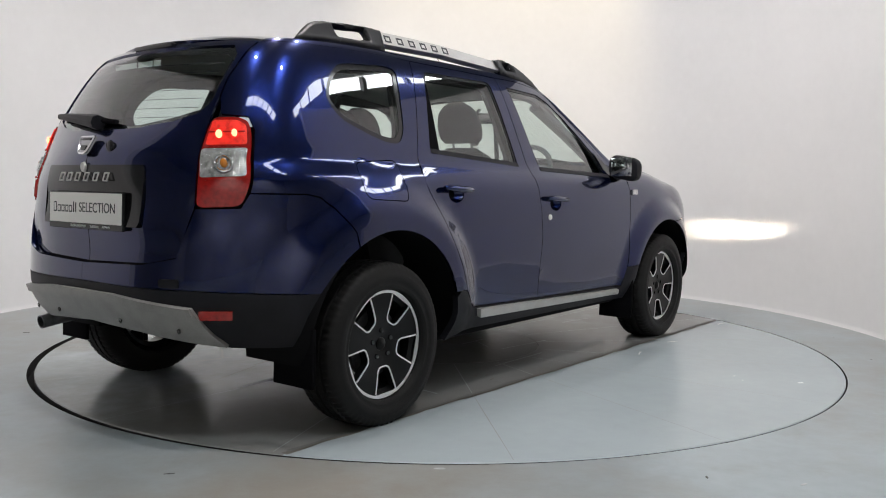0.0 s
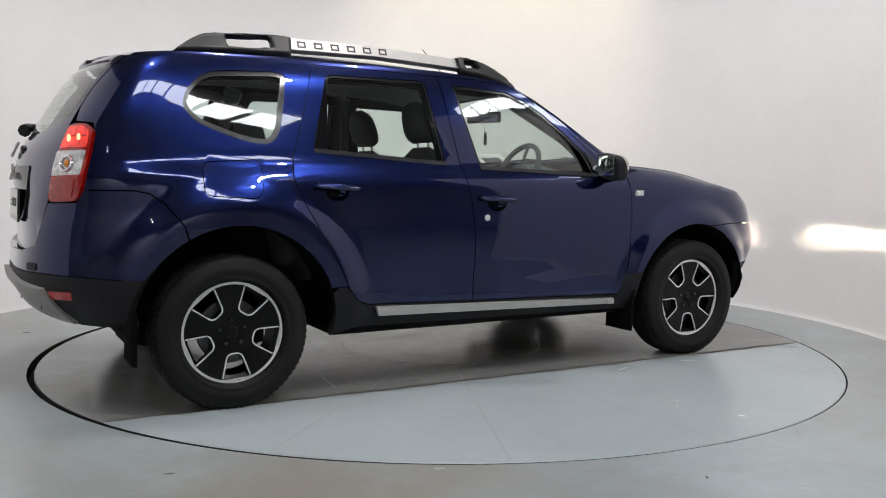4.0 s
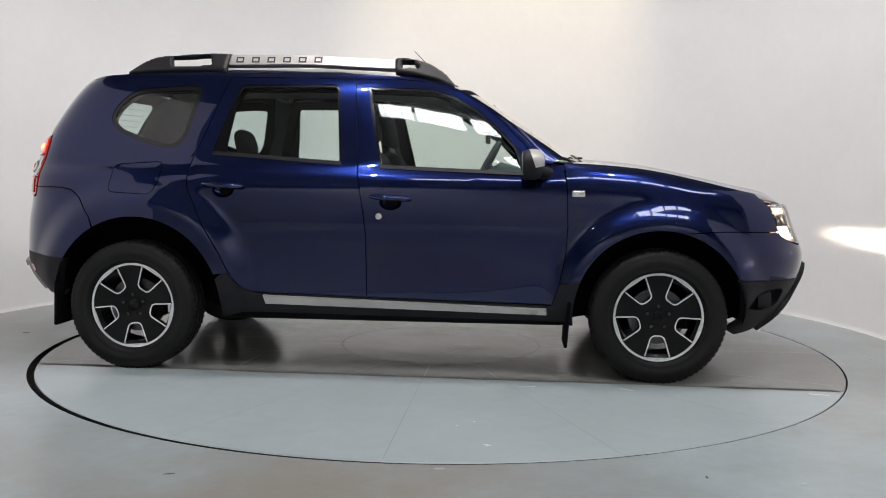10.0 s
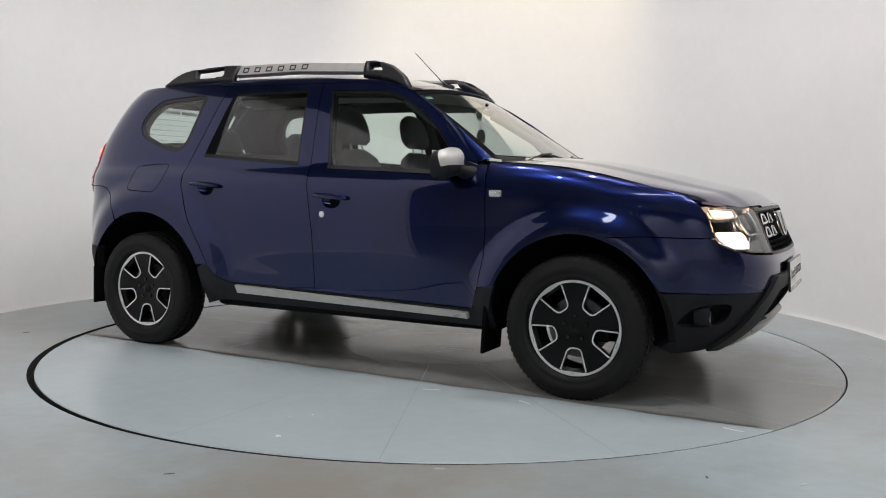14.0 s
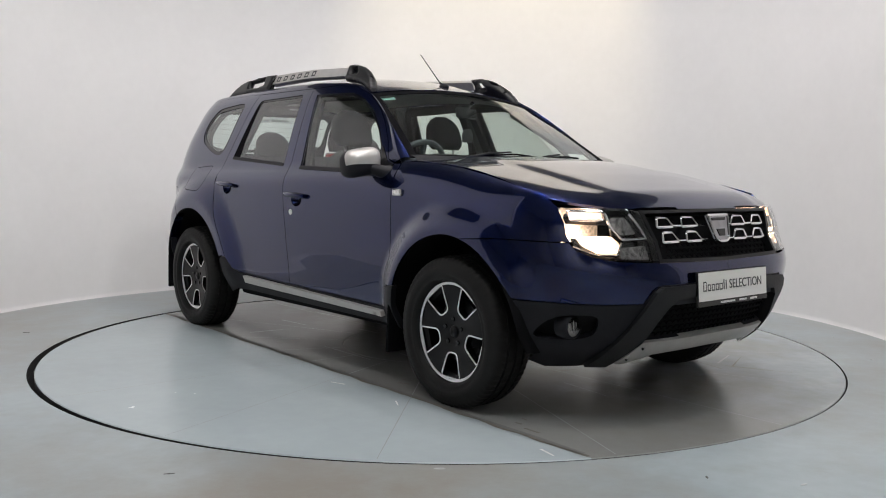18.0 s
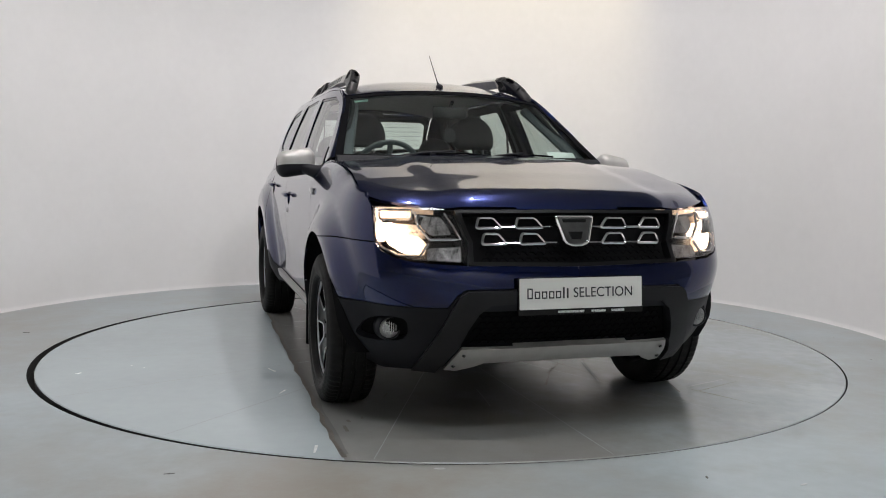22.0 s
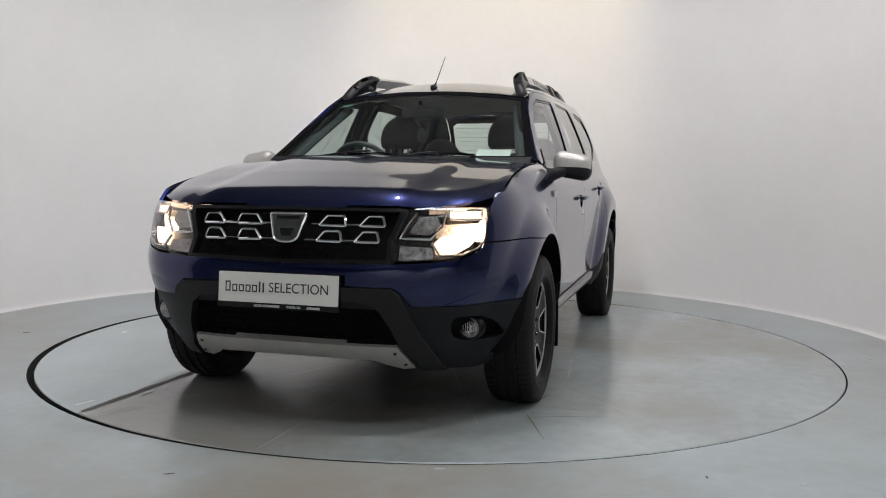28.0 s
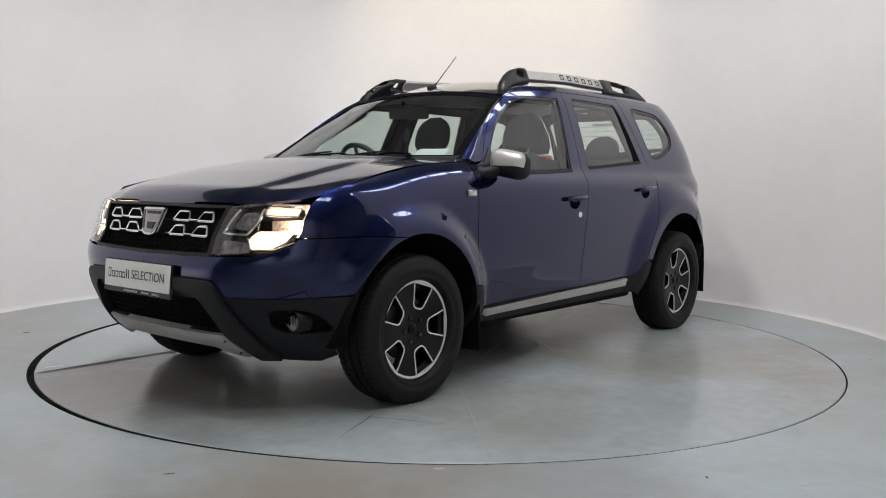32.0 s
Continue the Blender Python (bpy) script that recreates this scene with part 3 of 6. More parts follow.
def shed():
    x0, x1, y0, y1, h = -8.0, 8.0, -10.0, 6.0, 5.4
    for name, b in (("wall_west", (x0 - 0.2, x0, y0, y1, 0, h)), ("wall_east", (x1, x1 + 0.2, y0, y1, 0, h)),
                    ("wall_north", (x0 - 0.2, x1 + 0.2, y1, y1 + 0.2, 0, h)), ("wall_south", (x0 - 0.2, x1 + 0.2, y0 - 0.2, y0, 0, h))):
        bm = box(bmesh.new(), *b)
        tagged(part(name, bm, SHED, None, "grey clad wall of the hall", flat=True), "", "wall", kind="structure")
    bm = box(bmesh.new(), x0 - 0.2, x1 + 0.2, y0 - 0.2, y1 + 0.2, h, h + 0.2)
    tagged(part("ceiling", bm, SHED, None, "grey clad roof of the hall", flat=True), "", "ceiling", kind="structure")


shed()


def rooflight(m):
    """One translucent sheet of the long rooflight, between steel purlins."""
    bm = box(bmesh.new(), -1.08, 1.08, -0.25, 0.25, 0, 0.03)
    root = tagged(part("rooflight", bm, SKYLIGHT, None, "translucent white rooflight sheet in the hall roof", flat=True), "", "rooflight", "rooflights")
    for x in (-0.33, 0.33):
        part("purlin", box(bmesh.new(), x - 0.03, x + 0.03, -0.29, 0.29, -0.08, -0.004), BEAM_DARK, root, flat=True)
    root.matrix_basis = m
    return root


first = rooflight(pose(0.0, -4.15, 5.36))
copy_thing(first, pose(2.28, -4.15, 5.36))
for y in (-1.2, 1.08):
    copy_thing(first, pose(5.0, y, 5.36, 0, 0, 90))


def ceiling_lamp(m):
    bm = bmesh.new()
    lathe(bm, [(0.02, 0.10), (0.05, 0.10), (0.16, -0.08), (0.165, -0.10), (0.155, -0.10), (0.05, 0.07)], 32, "z")
    root = tagged(part("ceiling_lamp", bm, BEAM_DARK, None, "small round high-bay lamp hanging from the roof", angle=50), "", "lamp", "hall lamps")
    bm = bmesh.new()
    lathe(bm, [(0.001, -0.085), (0.020, -0.083), (0.024, -0.06)], 24, "z")
    part("lamp_glass", bm, LAMP_GLASS, root)
    part("hanger", tube(bmesh.new(), [(0, 0, 0.10), (0, 0, 0.645)], 0.008), BEAM_DARK, root)
    root.matrix_basis = m
    return root


one = ceiling_lamp(pose(*LAMP_SPOTS[0]))
# the added hall fills get the same fixture, out of view
for p in LAMP_SPOTS[1:] + HALL_FILLS:
    copy_thing(one, pose(*p))


# ---- the turntable ----
def turntable():
    bm = bmesh.new()
    lathe(bm, [(DISC_R - 0.002, -0.05), (DISC_R, -0.004), (DISC_R - 0.004, 0.0), (0.595, 0.0), (0.592, -0.003), (0.588, 0.0), (0.001, 0.0)], 192, "z")
    bmesh.ops.bisect_plane(bm, geom=bm.verts[:] + bm.edges[:] + bm.faces[:], plane_co=(0, -0.925, 0), plane_no=(0.0199, 1, 0))
    root = tagged(part("turntable", bm, DISC_PAINT, None, "worn blue-grey round turntable with a paler segment", angle=25), "", "turntable")
    root.data.materials.append(SEGMENT_PAINT)
    root.data.materials.append(PIT_DARK)
    for p in root.data.polygons:
        if p.center.y < -0.925 - 0.0199 * p.center.x:
            p.material_index = 1
        if p.center.z < -0.003:
            p.material_index = 2
    return root


disc = turntable()


def disc_line(name, a, b, width, mat, label="", ragged=0.0, h=0.0015):
    a, b = Vector((*a, 0)), Vector((*b, 0))
    t = (b - a).normalized()
    s = Vector((-t.y, t.x, 0))
    bm = bmesh.new()
    n = max(2, int((b - a).length / 0.06))
    rows = []
    for i in range(n + 1):
        p = a + (b - a) * i / n
        w0 = width * (0.5 + ragged * (noise.noise(Vector((i * 0.37, 1.3, a.x * 3))) + 0.25))
        w1 = width * (0.5 + ragged * (noise.noise(Vector((i * 0.53, 7.7, a.y * 3))) + 0.25))
        rows.append((bm.verts.new(p + s * max(0.0015, w0) + Vector((0, 0, h))), bm.verts.new(p - s * max(0.0015, w1) + Vector((0, 0, h)))))
    for q, r in zip(rows, rows[1:]):
        bm.faces.new((q[0], q[1], r[1], r[0]))
    return part(name, bm, mat, disc, label, flat=True)


disc_line("seam", (-2.05, -0.884), (2.00, -0.965), 0.016, SEAM, "worn straight seam across the turntable", 0.9)
disc_line("seam_crack", (-2.02, -0.870), (1.97, -0.951), 0.009, JOINT, "", 1.6, 0.0025)
for ang, r0, r1 in [(-90.4 + 22.5 * k, 0.62, 2.22) for k in range(16)]:
    c, s = math.cos(radians(ang)), math.sin(radians(ang))
    disc_line("joint", (r0 * c, r0 * s), (r1 * c, r1 * s), 0.0026, FINE_JOINT, "", 0.6)

# scuffs and chips along the seam
dice = random.Random(5)
for k in range(18):
    x, y = dice.uniform(-1.9, 1.9), dice.uniform(-0.90, -0.55) if k % 6 else dice.uniform(-1.3, -1.0)
    a, r = dice.uniform(-0.5, 0.5), dice.uniform(0.02, 0.09)
    disc_line("scuff", (x, y), (x + r * math.cos(a), y + r * math.sin(a)), dice.uniform(0.003, 0.009), SEAM if k % 6 else CHIP, "", 1.3, 0.0012)

# hairline cracks and scratches in the worn paint
for k in range(34):
    x, y = dice.uniform(-1.6, 1.5), dice.uniform(-0.82, 0.9)
    a, r = (dice.gauss(0, 0.25) if k % 3 else dice.uniform(0, 3.14)), dice.uniform(0.12, 0.55)
    q = (x + r * math.cos(a), y + r * math.sin(a))
    if math.hypot(*q) < 2.15 and q[1] > -0.86:
        disc_line("crack", (x, y), q, dice.uniform(0.002, 0.005), SEAM if k % 2 else FINE_JOINT, "", 1.5, 0.0011)

# ---- the car ----
CAR_X, CAR_Y = -0.1893, -0.0426
car = tagged(new("car"), "dark blue metallic SUV with lit lamps on the turntable", "car")


def arc(cx, cz, r, a0, a1, n=14):
    return [(cx + r * math.cos(radians(a0 + (a1 - a0) * i / n)), cz + r * math.sin(radians(a0 + (a1 - a0) * i / n))) for i in range(n + 1)]


def xs(points):
    return [at_x(x, z) for x, z in points]


GAP = 0.0022
CUP = (0.054, 0.036)


def cup(x0, z0):
    """Outline of the hollow behind a door handle."""
    return [(x0 + 0.1025 + CUP[0] * math.cos(a * 0.2618), z0 - 0.019 + CUP[1] * math.sin(a * 0.2618)) for a in range(24)]


FA = (AXLE, WHEEL_Z, 0.418)
RA = (-1.31, 0.345, 0.44)
DOOR_A = [(0.862, 1.066), (0.880, 0.95), (0.886, 0.767), (0.878, 0.626), (0.85, 0.48), (0.815, 0.372)]
DOOR_B = [(-0.216, 1.512), (-0.195, 1.28), (-0.172, 1.037), (-0.135, 0.82), (-0.12, 0.70), (-0.119, 0.390)]
DOOR_C = [(-0.885, 1.522), (-0.967, 1.272), (-1.040, 1.075), (-1.052, 1.01), (-1.045, 0.943), (-0.95, 0.749), (-0.866, 0.61), (-0.814, 0.497), (-0.76, 0.432), (-0.694, 0.405)]
FW = [(-0.143, 1.468), (0.194, 1.457), (0.31, 1.418), (0.426, 1.349), (0.54, 1.25), (0.623, 1.161), (0.655, 1.09), (0.667, 1.022), (-0.06, 1.050)]
RW = round_poly([(-0.822, 1.477), (-0.298, 1.479), (-0.258, 1.065), (-0.937, 1.114), (-0.925, 1.157)], 0.03)
QW = xs(round_poly([(-1.39, 1.452), (-1.089, 1.474), (-1.022, 1.464), (-1.085, 1.198), (-1.133, 1.138), (-1.223, 1.142), (-1.453, 1.222), (-1.510, 1.295), (-1.475, 1.375)], 0.05))
DOOR_TOP_F = [(0.0, 1.513), (0.20, 1.496), (0.34, 1.445), (0.455, 1.375), (0.57, 1.275), (0.665, 1.175), (0.73, 1.09), (0.80, 1.066)]
HEAD = [(1.93, 0.884), (2.05, 0.886), (2.165, 0.882), (2.25, 0.868), (2.292, 0.752), (2.282, 0.678), (2.10, 0.688), (2.03, 0.700), (1.975, 0.725), (1.95, 0.775), (1.945, 0.825)]
TAILLAMP = [(-2.115, 1.205), (-2.02, 1.205), (-1.98, 1.192), (-1.963, 1.15), (-1.958, 1.08), (-1.970, 0.96), (-1.988, 0.885), (-2.143, 0.878), (-2.150, 0.98), (-2.140, 1.06), (-2.130, 1.14)]
FUEL = xs(round_poly([(-1.445, 1.052), (-1.190, 1.068), (-1.200, 0.95), (-1.225, 0.90), (-1.455, 0.911)], 0.035))

for side in ("right", "left"):
    skin("front_wing", body, xs([(x, BONNET_EDGE(x) - 0.004) for x in (0.87, 1.0, 1.15, 1.3, 1.45, 1.6, 1.72, 1.80)]) + [(1.922, 0.889), (1.942, 0.83), (1.946, 0.775), (1.955, 0.75), (1.88, 0.750)]
         + xs([(1.62, 0.752)]) + xs(arc(*FA, 76, 158)) + DOOR_A[4:0:-1] + [(0.868, 1.066)], PAINT, car, gap=GAP, sides=side, step=0.03)
    door = skin("front_door", body, DOOR_B[::-1] + DOOR_TOP_F + DOOR_A, PAINT, car, holes=[FW, cup(-0.099, 0.892)], gap=GAP, sides=side, step=0.04)
    rdoor = skin("rear_door", body, DOOR_C[::-1] + [(-0.5, 1.517)] + DOOR_B + [(-0.4, 0.397)], PAINT, car, holes=[RW, cup(-0.957, 0.945)], gap=GAP, sides=side, step=0.04)
    quarter = skin("rear_quarter", body, DOOR_C[:8] + [(-0.862, 0.50)] + xs(arc(*RA, 20, 119)) + xs([(-1.543, 0.785), (-1.612, 0.878)]) + [(-1.70, 0.918), (-1.76, 0.930), (-1.965, 0.932), (-1.95, 1.08), (-1.955, 1.16), (-1.985, 1.208), (-2.09, 1.216), (-2.108, 1.28), (-2.095, 1.36), (-2.05, 1.46), (-2.01, 1.512)]
         + xs([(-1.55, 1.5185), (-1.3, 1.5265), (-1.0, 1.5285)]), PAINT, car, holes=[QW] + ([FUEL] if side == "right" else []), gap=GAP, sides=side, step=0.03)
    if side == "right":
        skin("fuel_flap", body, FUEL, PAINT, quarter, gap=0.0015, sides=side, step=0.03)
    cant = [(-0.885, 1.522), (-0.5, 1.517), (-0.216, 1.512)] + DOOR_TOP_F[:-1]
    skin("cant_rail", body, [(-2.00, 1.512)] + xs([(-1.55, 1.516), (-1.3, 1.524), (-1.0, 1.526)]) + cant + [(0.80, 1.072), (0.815, 1.083), (0.72, 1.150), (0.61, 1.262), (0.49, 1.360), (0.37, 1.437), (0.25, 1.491), (0.1, 1.522), (-0.2, 1.542), (-0.6, 1.552), (-1.0, 1.551)] + xs([(-1.35, 1.545), (-1.55, 1.535)]) + [(-1.99, 1.525)], PAINT, car, gap=0.001, sides=side, step=0.02)
    # glass, seals and trim of the windows
    for panel, hole, nm in ((door, FW, "door_glass"), (rdoor, RW, "door_glass"), (quarter, QW, "quarter_glass")):
        wide = 0.011 if nm == "door_glass" else 0.022
        skin(nm, pane, inset(dense(hole, 0.03), -0.004), GLASS, panel, "clear green-tinted glass", sides=side, out=-0.008, thick=0.004, step=0.07)
        skin("window_seal", body, inset(dense(hole, 0.03), -0.003), SEAL_GLOSS, panel, "black rubber seal", holes=[inset(dense(hole, 0.03), wide)], sides=side, out=-0.004, thick=0.006, step=0.03)
        skin("inner_trim", body, inset(dense(hole, 0.03), -0.055), SEAL, panel, "dark inner window surround", holes=[inset(dense(hole, 0.03), 0.004)], sides=side, out=-0.045, thick=0.02, step=0.05, back=True)
    skin("waist_strip", body, [(-0.062, 1.060), (0.667, 1.032), (0.672, 1.014), (-0.06, 1.042)], TRIM, door, sides=side, out=0.003, thick=0.01)
    skin("waist_strip", body, [(-0.930, 1.124), (-0.262, 1.077), (-0.258, 1.058), (-0.937, 1.106)], TRIM, rdoor, sides=side, out=0.003, thick=0.01)
    skin("corner_filler", body, [(-0.935, 1.120), (-0.922, 1.157), (-0.835, 1.455), (-0.824, 1.455), (-0.868, 1.118)], SEAL, rdoor, sides=side, out=-0.003, thick=0.006)
    # sills and arches
    skin("sill", body, xs(arc(*RA, 17, -10, 8)) + [(-0.76, 0.300), (0.886, 0.285)] + xs(arc(*FA, 188, 158, 8)) + [(0.85, 0.478), (0.815, 0.366), (-0.119, 0.386), (-0.4, 0.394), (-0.694, 0.400), (-0.762, 0.43), (-0.816, 0.494), (-0.862, 0.497)], TRIM, car, "black plastic sill", sides=side, thick=0.03)
    skin("sill_strip", body, [(-0.655, 0.393), (0.79, 0.352), (0.795, 0.326), (-0.640, 0.353)], SILVER, car, "satin silver sill strip", sides=side, out=0.022, thick=0.035)
    for cx, cz, r, a0, a1, nm in ((AXLE, WHEEL_Z, 0.425, -6, 190, "wheel_liner"), (-1.31, 0.345, 0.447, -8, 186, "wheel_liner")):
        bm = bmesh.new()
        sg = -1 if side == "right" else 1
        cols = []
        for i in range(33):
            a = radians(a0 + (a1 - a0) * i / 32)
            y = half_width(cx + r * math.cos(a), cz + r * math.sin(a)) - 0.012
            cols.append([bm.verts.new((cx + q * math.cos(a), sg * w, cz + q * math.sin(a))) for q, w in ((r - 0.006, y), (r + 0.01, y - 0.03), (r + 0.01, 0.52), (0.05, 0.50))])
        for c, d in zip(cols, cols[1:]):
            for j in range(3):
                bm.faces.new((c[j], d[j], d[j + 1], c[j + 1]))
        part(nm, bm, SHELL, car, "black wheel-arch liner")

ME, RE = FRONT_S, REAR_S
def bonnet_side(x):
    p = body(*at_x(x, BONNET_EDGE(x) - 0.004))
    return (x, p[1] + 0.005)


skin("bonnet", bonnet_top, [(0.87, 0.0), (0.85, -0.40), (0.80, -0.70), (0.872, -0.752)] + [bonnet_side(x) for x in (0.95, 1.1, 1.3, 1.45, 1.6, 1.7, 1.8, 1.86, 1.91, 1.95, 1.98, 2.005, 2.022, 2.032)] + [(2.040, -0.22), (2.043, 0.0)], PAINT, car, sides="both", step=0.03, thick=0.012)
roof = skin("roof", roof_top, [(-1.785, 0.0), (-1.77, -0.20), (-1.71, -0.40), (-1.62, -0.505), (-1.5, -0.545), (-1.3, -0.560), (-0.9, -0.568), (-0.3, -0.566), (0.1, -0.562), (0.31, -0.556), (0.365, -0.3), (0.387, 0.0)], PAINT, car, sides="both")
skin("headliner", lambda x, y: (x, y, roof_top(x, y)[2] - 0.04), [(-1.6, 0.0), (-1.58, -0.48), (-1.3, -0.53), (0.1, -0.53), (0.27, -0.5), (0.33, 0.0)], LINER, roof, "grey headliner", sides="both", thick=0.005, step=0.08, back=True)
skin("windscreen", screen, [(0.0, 0.0), (0.0, 0.99), (0.99, 0.99), (0.99, 0.0)], GLASS, car, "clear windscreen", sides="both", thick=0.004, step=0.06)
skin("windscreen_seal", screen, [(-0.01, 0.0), (-0.01, 1.012), (1.0, 1.012), (1.0, 0.0), (0.955, 0.0), (0.955, 0.955), (0.045, 0.955), (0.045, 0.0)], SEAL, car, "black windscreen border", sides="both", thick=0.003, step=0.04, out=0.002)

# pillars between the windscreen and the sides
for sg in (-1, 1):
    bm = bmesh.new()
    rows = []
    edge = [(0.25, 1.491), (0.37, 1.437), (0.49, 1.360), (0.61, 1.262), (0.72, 1.150), (0.815, 1.083)]
    for i in range(25):
        u = i / 24 * 5
        k = min(4, int(u))
        x, z = (edge[k][j] + (edge[k + 1][j] - edge[k][j]) * (u - k) for j in (0, 1))
        p = Vector(body(x, z))
        q = Vector(screen(i / 24, 1.01))
        n = Vector((0.35, -0.55, 0.75)).normalized()
        row = []
        for j in range(6):
            w = j / 5
            c = p * (1 - w) + q * w + n * 0.009 * 4 * w * (1 - w)
            row.append(bm.verts.new((c.x, c.y * -sg, c.z)))
        rows.append(row)
    for a, b in zip(rows, rows[1:]):
        for j in range(5):
            bm.faces.new((a[j], a[j + 1], b[j + 1], b[j]))
    part("windscreen_pillar", bm, PAINT, car)
    # inner lining of the pillar
    bm = bmesh.new()
    pts = [Vector(screen(i / 8, 0.97)) + Vector((-0.05, 0.02, -0.045)) for i in range(9)]
    tube(bm, [(p.x, p.y * -sg, p.z) for p in pts], 0.045, 10, flat=0.6)
    part("pillar_trim", bm, DASH, car, "grey pillar lining")

def on_body(s, z, out):
    p = Vector(body(s, z))
    n = (Vector(body(s + 0.003, z)) - Vector(body(s - 0.003, z))).cross(Vector(body(s, z + 0.003)) - Vector(body(s, z - 0.003))).normalized()
    return p + n * out * (1 if n.dot(p - Vector((p.x * 0.6, 0, 0.6))) > 0 else -1), n


# nose
bumper = skin("front_bumper", body, xs(arc(*FA, 76, 26)) + [(1.894, 0.509), front_y(0.60, 0.508), front_y(0.512, 0.510), front_y(0.482, 0.558), front_y(0.450, 0.580), (2.45, 0.582), (ME, 0.582), (ME, 0.668), (2.35, 0.668), (2.28, 0.669), (2.10, 0.679), (2.025, 0.694), (1.966, 0.7205), (1.950, 0.7475), (1.88, 0.7482)] + xs([(1.62, 0.7502)]), PAINT, car, sides="both", gap=0.001, step=0.03)
FOG_AT = (1.902, 0.690, 0.409)
FOG = [front_y(y, z) for y, z in round_poly([(0.752, 0.458), (0.640, 0.462), (0.632, 0.372), (0.700, 0.352), (0.762, 0.362)], 0.04)]
lower = skin("lower_bumper", body, xs(arc(*FA, 25, -6, 8)) + [(1.80, 0.25), (1.90, 0.222), (2.05, 0.228), (2.20, 0.252), (2.45, 0.275), (ME, 0.28), (ME, 0.352), (2.45, 0.352), front_y(0.46, 0.352), front_y(0.405, 0.495), (2.45, 0.497), (ME, 0.499), (ME, 0.579), (2.45, 0.579), front_y(0.448, 0.577), front_y(0.480, 0.555), front_y(0.510, 0.507), front_y(0.60, 0.505), (1.894, 0.506)], TRIM, car, "black plastic lower bumper", sides="both", step=0.03, thick=0.03, holes=[FOG])
FRAME_OUT = [(0.0, 0.577), (0.30, 0.577), (0.445, 0.574), (0.472, 0.556), (0.498, 0.50), (0.530, 0.41), (0.572, 0.30), (0.585, 0.245)]
FRAME_IN = [(0.50, 0.240), (0.485, 0.300), (0.452, 0.352), (0.428, 0.43), (0.398, 0.494), (0.36, 0.524), (0.20, 0.532), (0.0, 0.532)]
skin("bumper_frame", body, [front_y(y, z) if y else (ME, z) for y, z in FRAME_OUT + FRAME_IN], FRAME_GREY, lower, "raised dark grey bumper frame", sides="both", out=0.020, thick=0.035, step=0.025)
skin("skid_plate", body, [(ME, 0.292), (2.45, 0.290)] + [front_y(y, z) for y, z in ((0.34, 0.286), (0.37, 0.268), (0.43, 0.246), (0.475, 0.250), (0.462, 0.300), (0.440, 0.349))] + [(2.45, 0.352), (ME, 0.354)], SILVER, lower, "satin silver skid plate", sides="both", out=0.014, thick=0.03, step=0.025)
for sg in (-1, 1):
    for y, z in ((0.425, 0.322), (0.448, 0.272)):
        q, n = on_body(front_y(y, z)[0], z, 0.014)
        bm = bmesh.new()
        lathe(bm, [(0.001, 0.003), (0.006, 0.003), (0.008, 0.0)], 12, "x")
        bmesh.ops.translate(bm, vec=(q.x, -sg * q.y, q.z), verts=bm.verts)
        part("skid_bolt", bm, GLOSS_BLACK, lower)
skin("grille_back", body, [(ME, 0.872), (2.20, 0.872), (2.275, 0.66), (ME, 0.655)], SHELL, car, "black grille backing", sides="both", out=-0.035, thick=0.01, step=0.05)
skin("lower_grille_back", body, [(ME, 0.51), (2.22, 0.50), (2.20, 0.33), (ME, 0.33)], SHELL, lower, sides="both", out=-0.085, thick=0.01, step=0.05)


grille = skin("grille_frame", body, [(ME, 0.876), (2.24, 0.874), (2.285, 0.752), (2.276, 0.669), (ME, 0.661), (ME, 0.675), (2.295, 0.683), (2.302, 0.752), (2.262, 0.862), (ME, 0.864)], GRILLE_BLACK, car, "gloss black grille surround", sides="both", out=0.002, thick=0.035, step=0.03)
# chrome loops in two rows, joined by short bars
for z0, z1, spans in ((0.808, 0.846, ((0.395, 0.292), (0.238, 0.122))), (0.748, 0.786, ((0.378, 0.277), (0.226, 0.118)))):
    for y0, y1 in spans:
        loop = []
        for y, z in round_poly([(y0, z0), (y0 - 0.012, z1), (y1 + 0.032, z1), (y1, z0)], 0.010, 3):
            loop.append(on_body(front_y(y, z)[0], z, -0.004)[0])
        bars = [[on_body(front_y(y1 - d, z0 + 0.004)[0], z0 + 0.004, -0.006)[0] for d in (0.0, 0.02, 0.052)]]
        for sgn in (1, -1):
            bm = bmesh.new()
            tube(bm, [(p.x, p.y * sgn, p.z) for p in loop], 0.0058, 6, True)
            for b in bars:
                tube(bm, [(p.x, p.y * sgn, p.z) for p in b], 0.0048, 6)
            part("grille_loop", bm, CHROME, grille, "chrome grille loop")


def mesh_grille(name, y_max, zs, parent, out, cell=0.034):
    """Honeycomb ribs across an opening in the nose."""
    bm = bmesh.new()
    n = int(2 * y_max / cell)
    for r, (z0, z1) in enumerate(zip(zs, zs[1:])):
        for k in range(n):
            y = -y_max + (k + 0.5 * (r % 2)) * cell
            pts = []
            for dy, dz in ((0, 0.5), (cell * 0.25, 1), (cell * 0.75, 1), (cell, 0.5)):
                yy, z = y + dy, z0 + (z1 - z0) * dz
                p = on_body(front_y(min(y_max, abs(yy)), z)[0], z, out)[0]
                pts.append((p.x, yy, z))
            tube(bm, pts, 0.003, 4)
    return part(name, bm, SEAL, parent, "black honeycomb mesh", flat=True)


mesh_grille("grille_mesh", 0.385, [0.672, 0.694, 0.716, 0.738], grille, -0.014)
mesh_grille("grille_mesh", 0.405, [0.353, 0.377, 0.401, 0.425, 0.449, 0.473, 0.492], lower, -0.024)


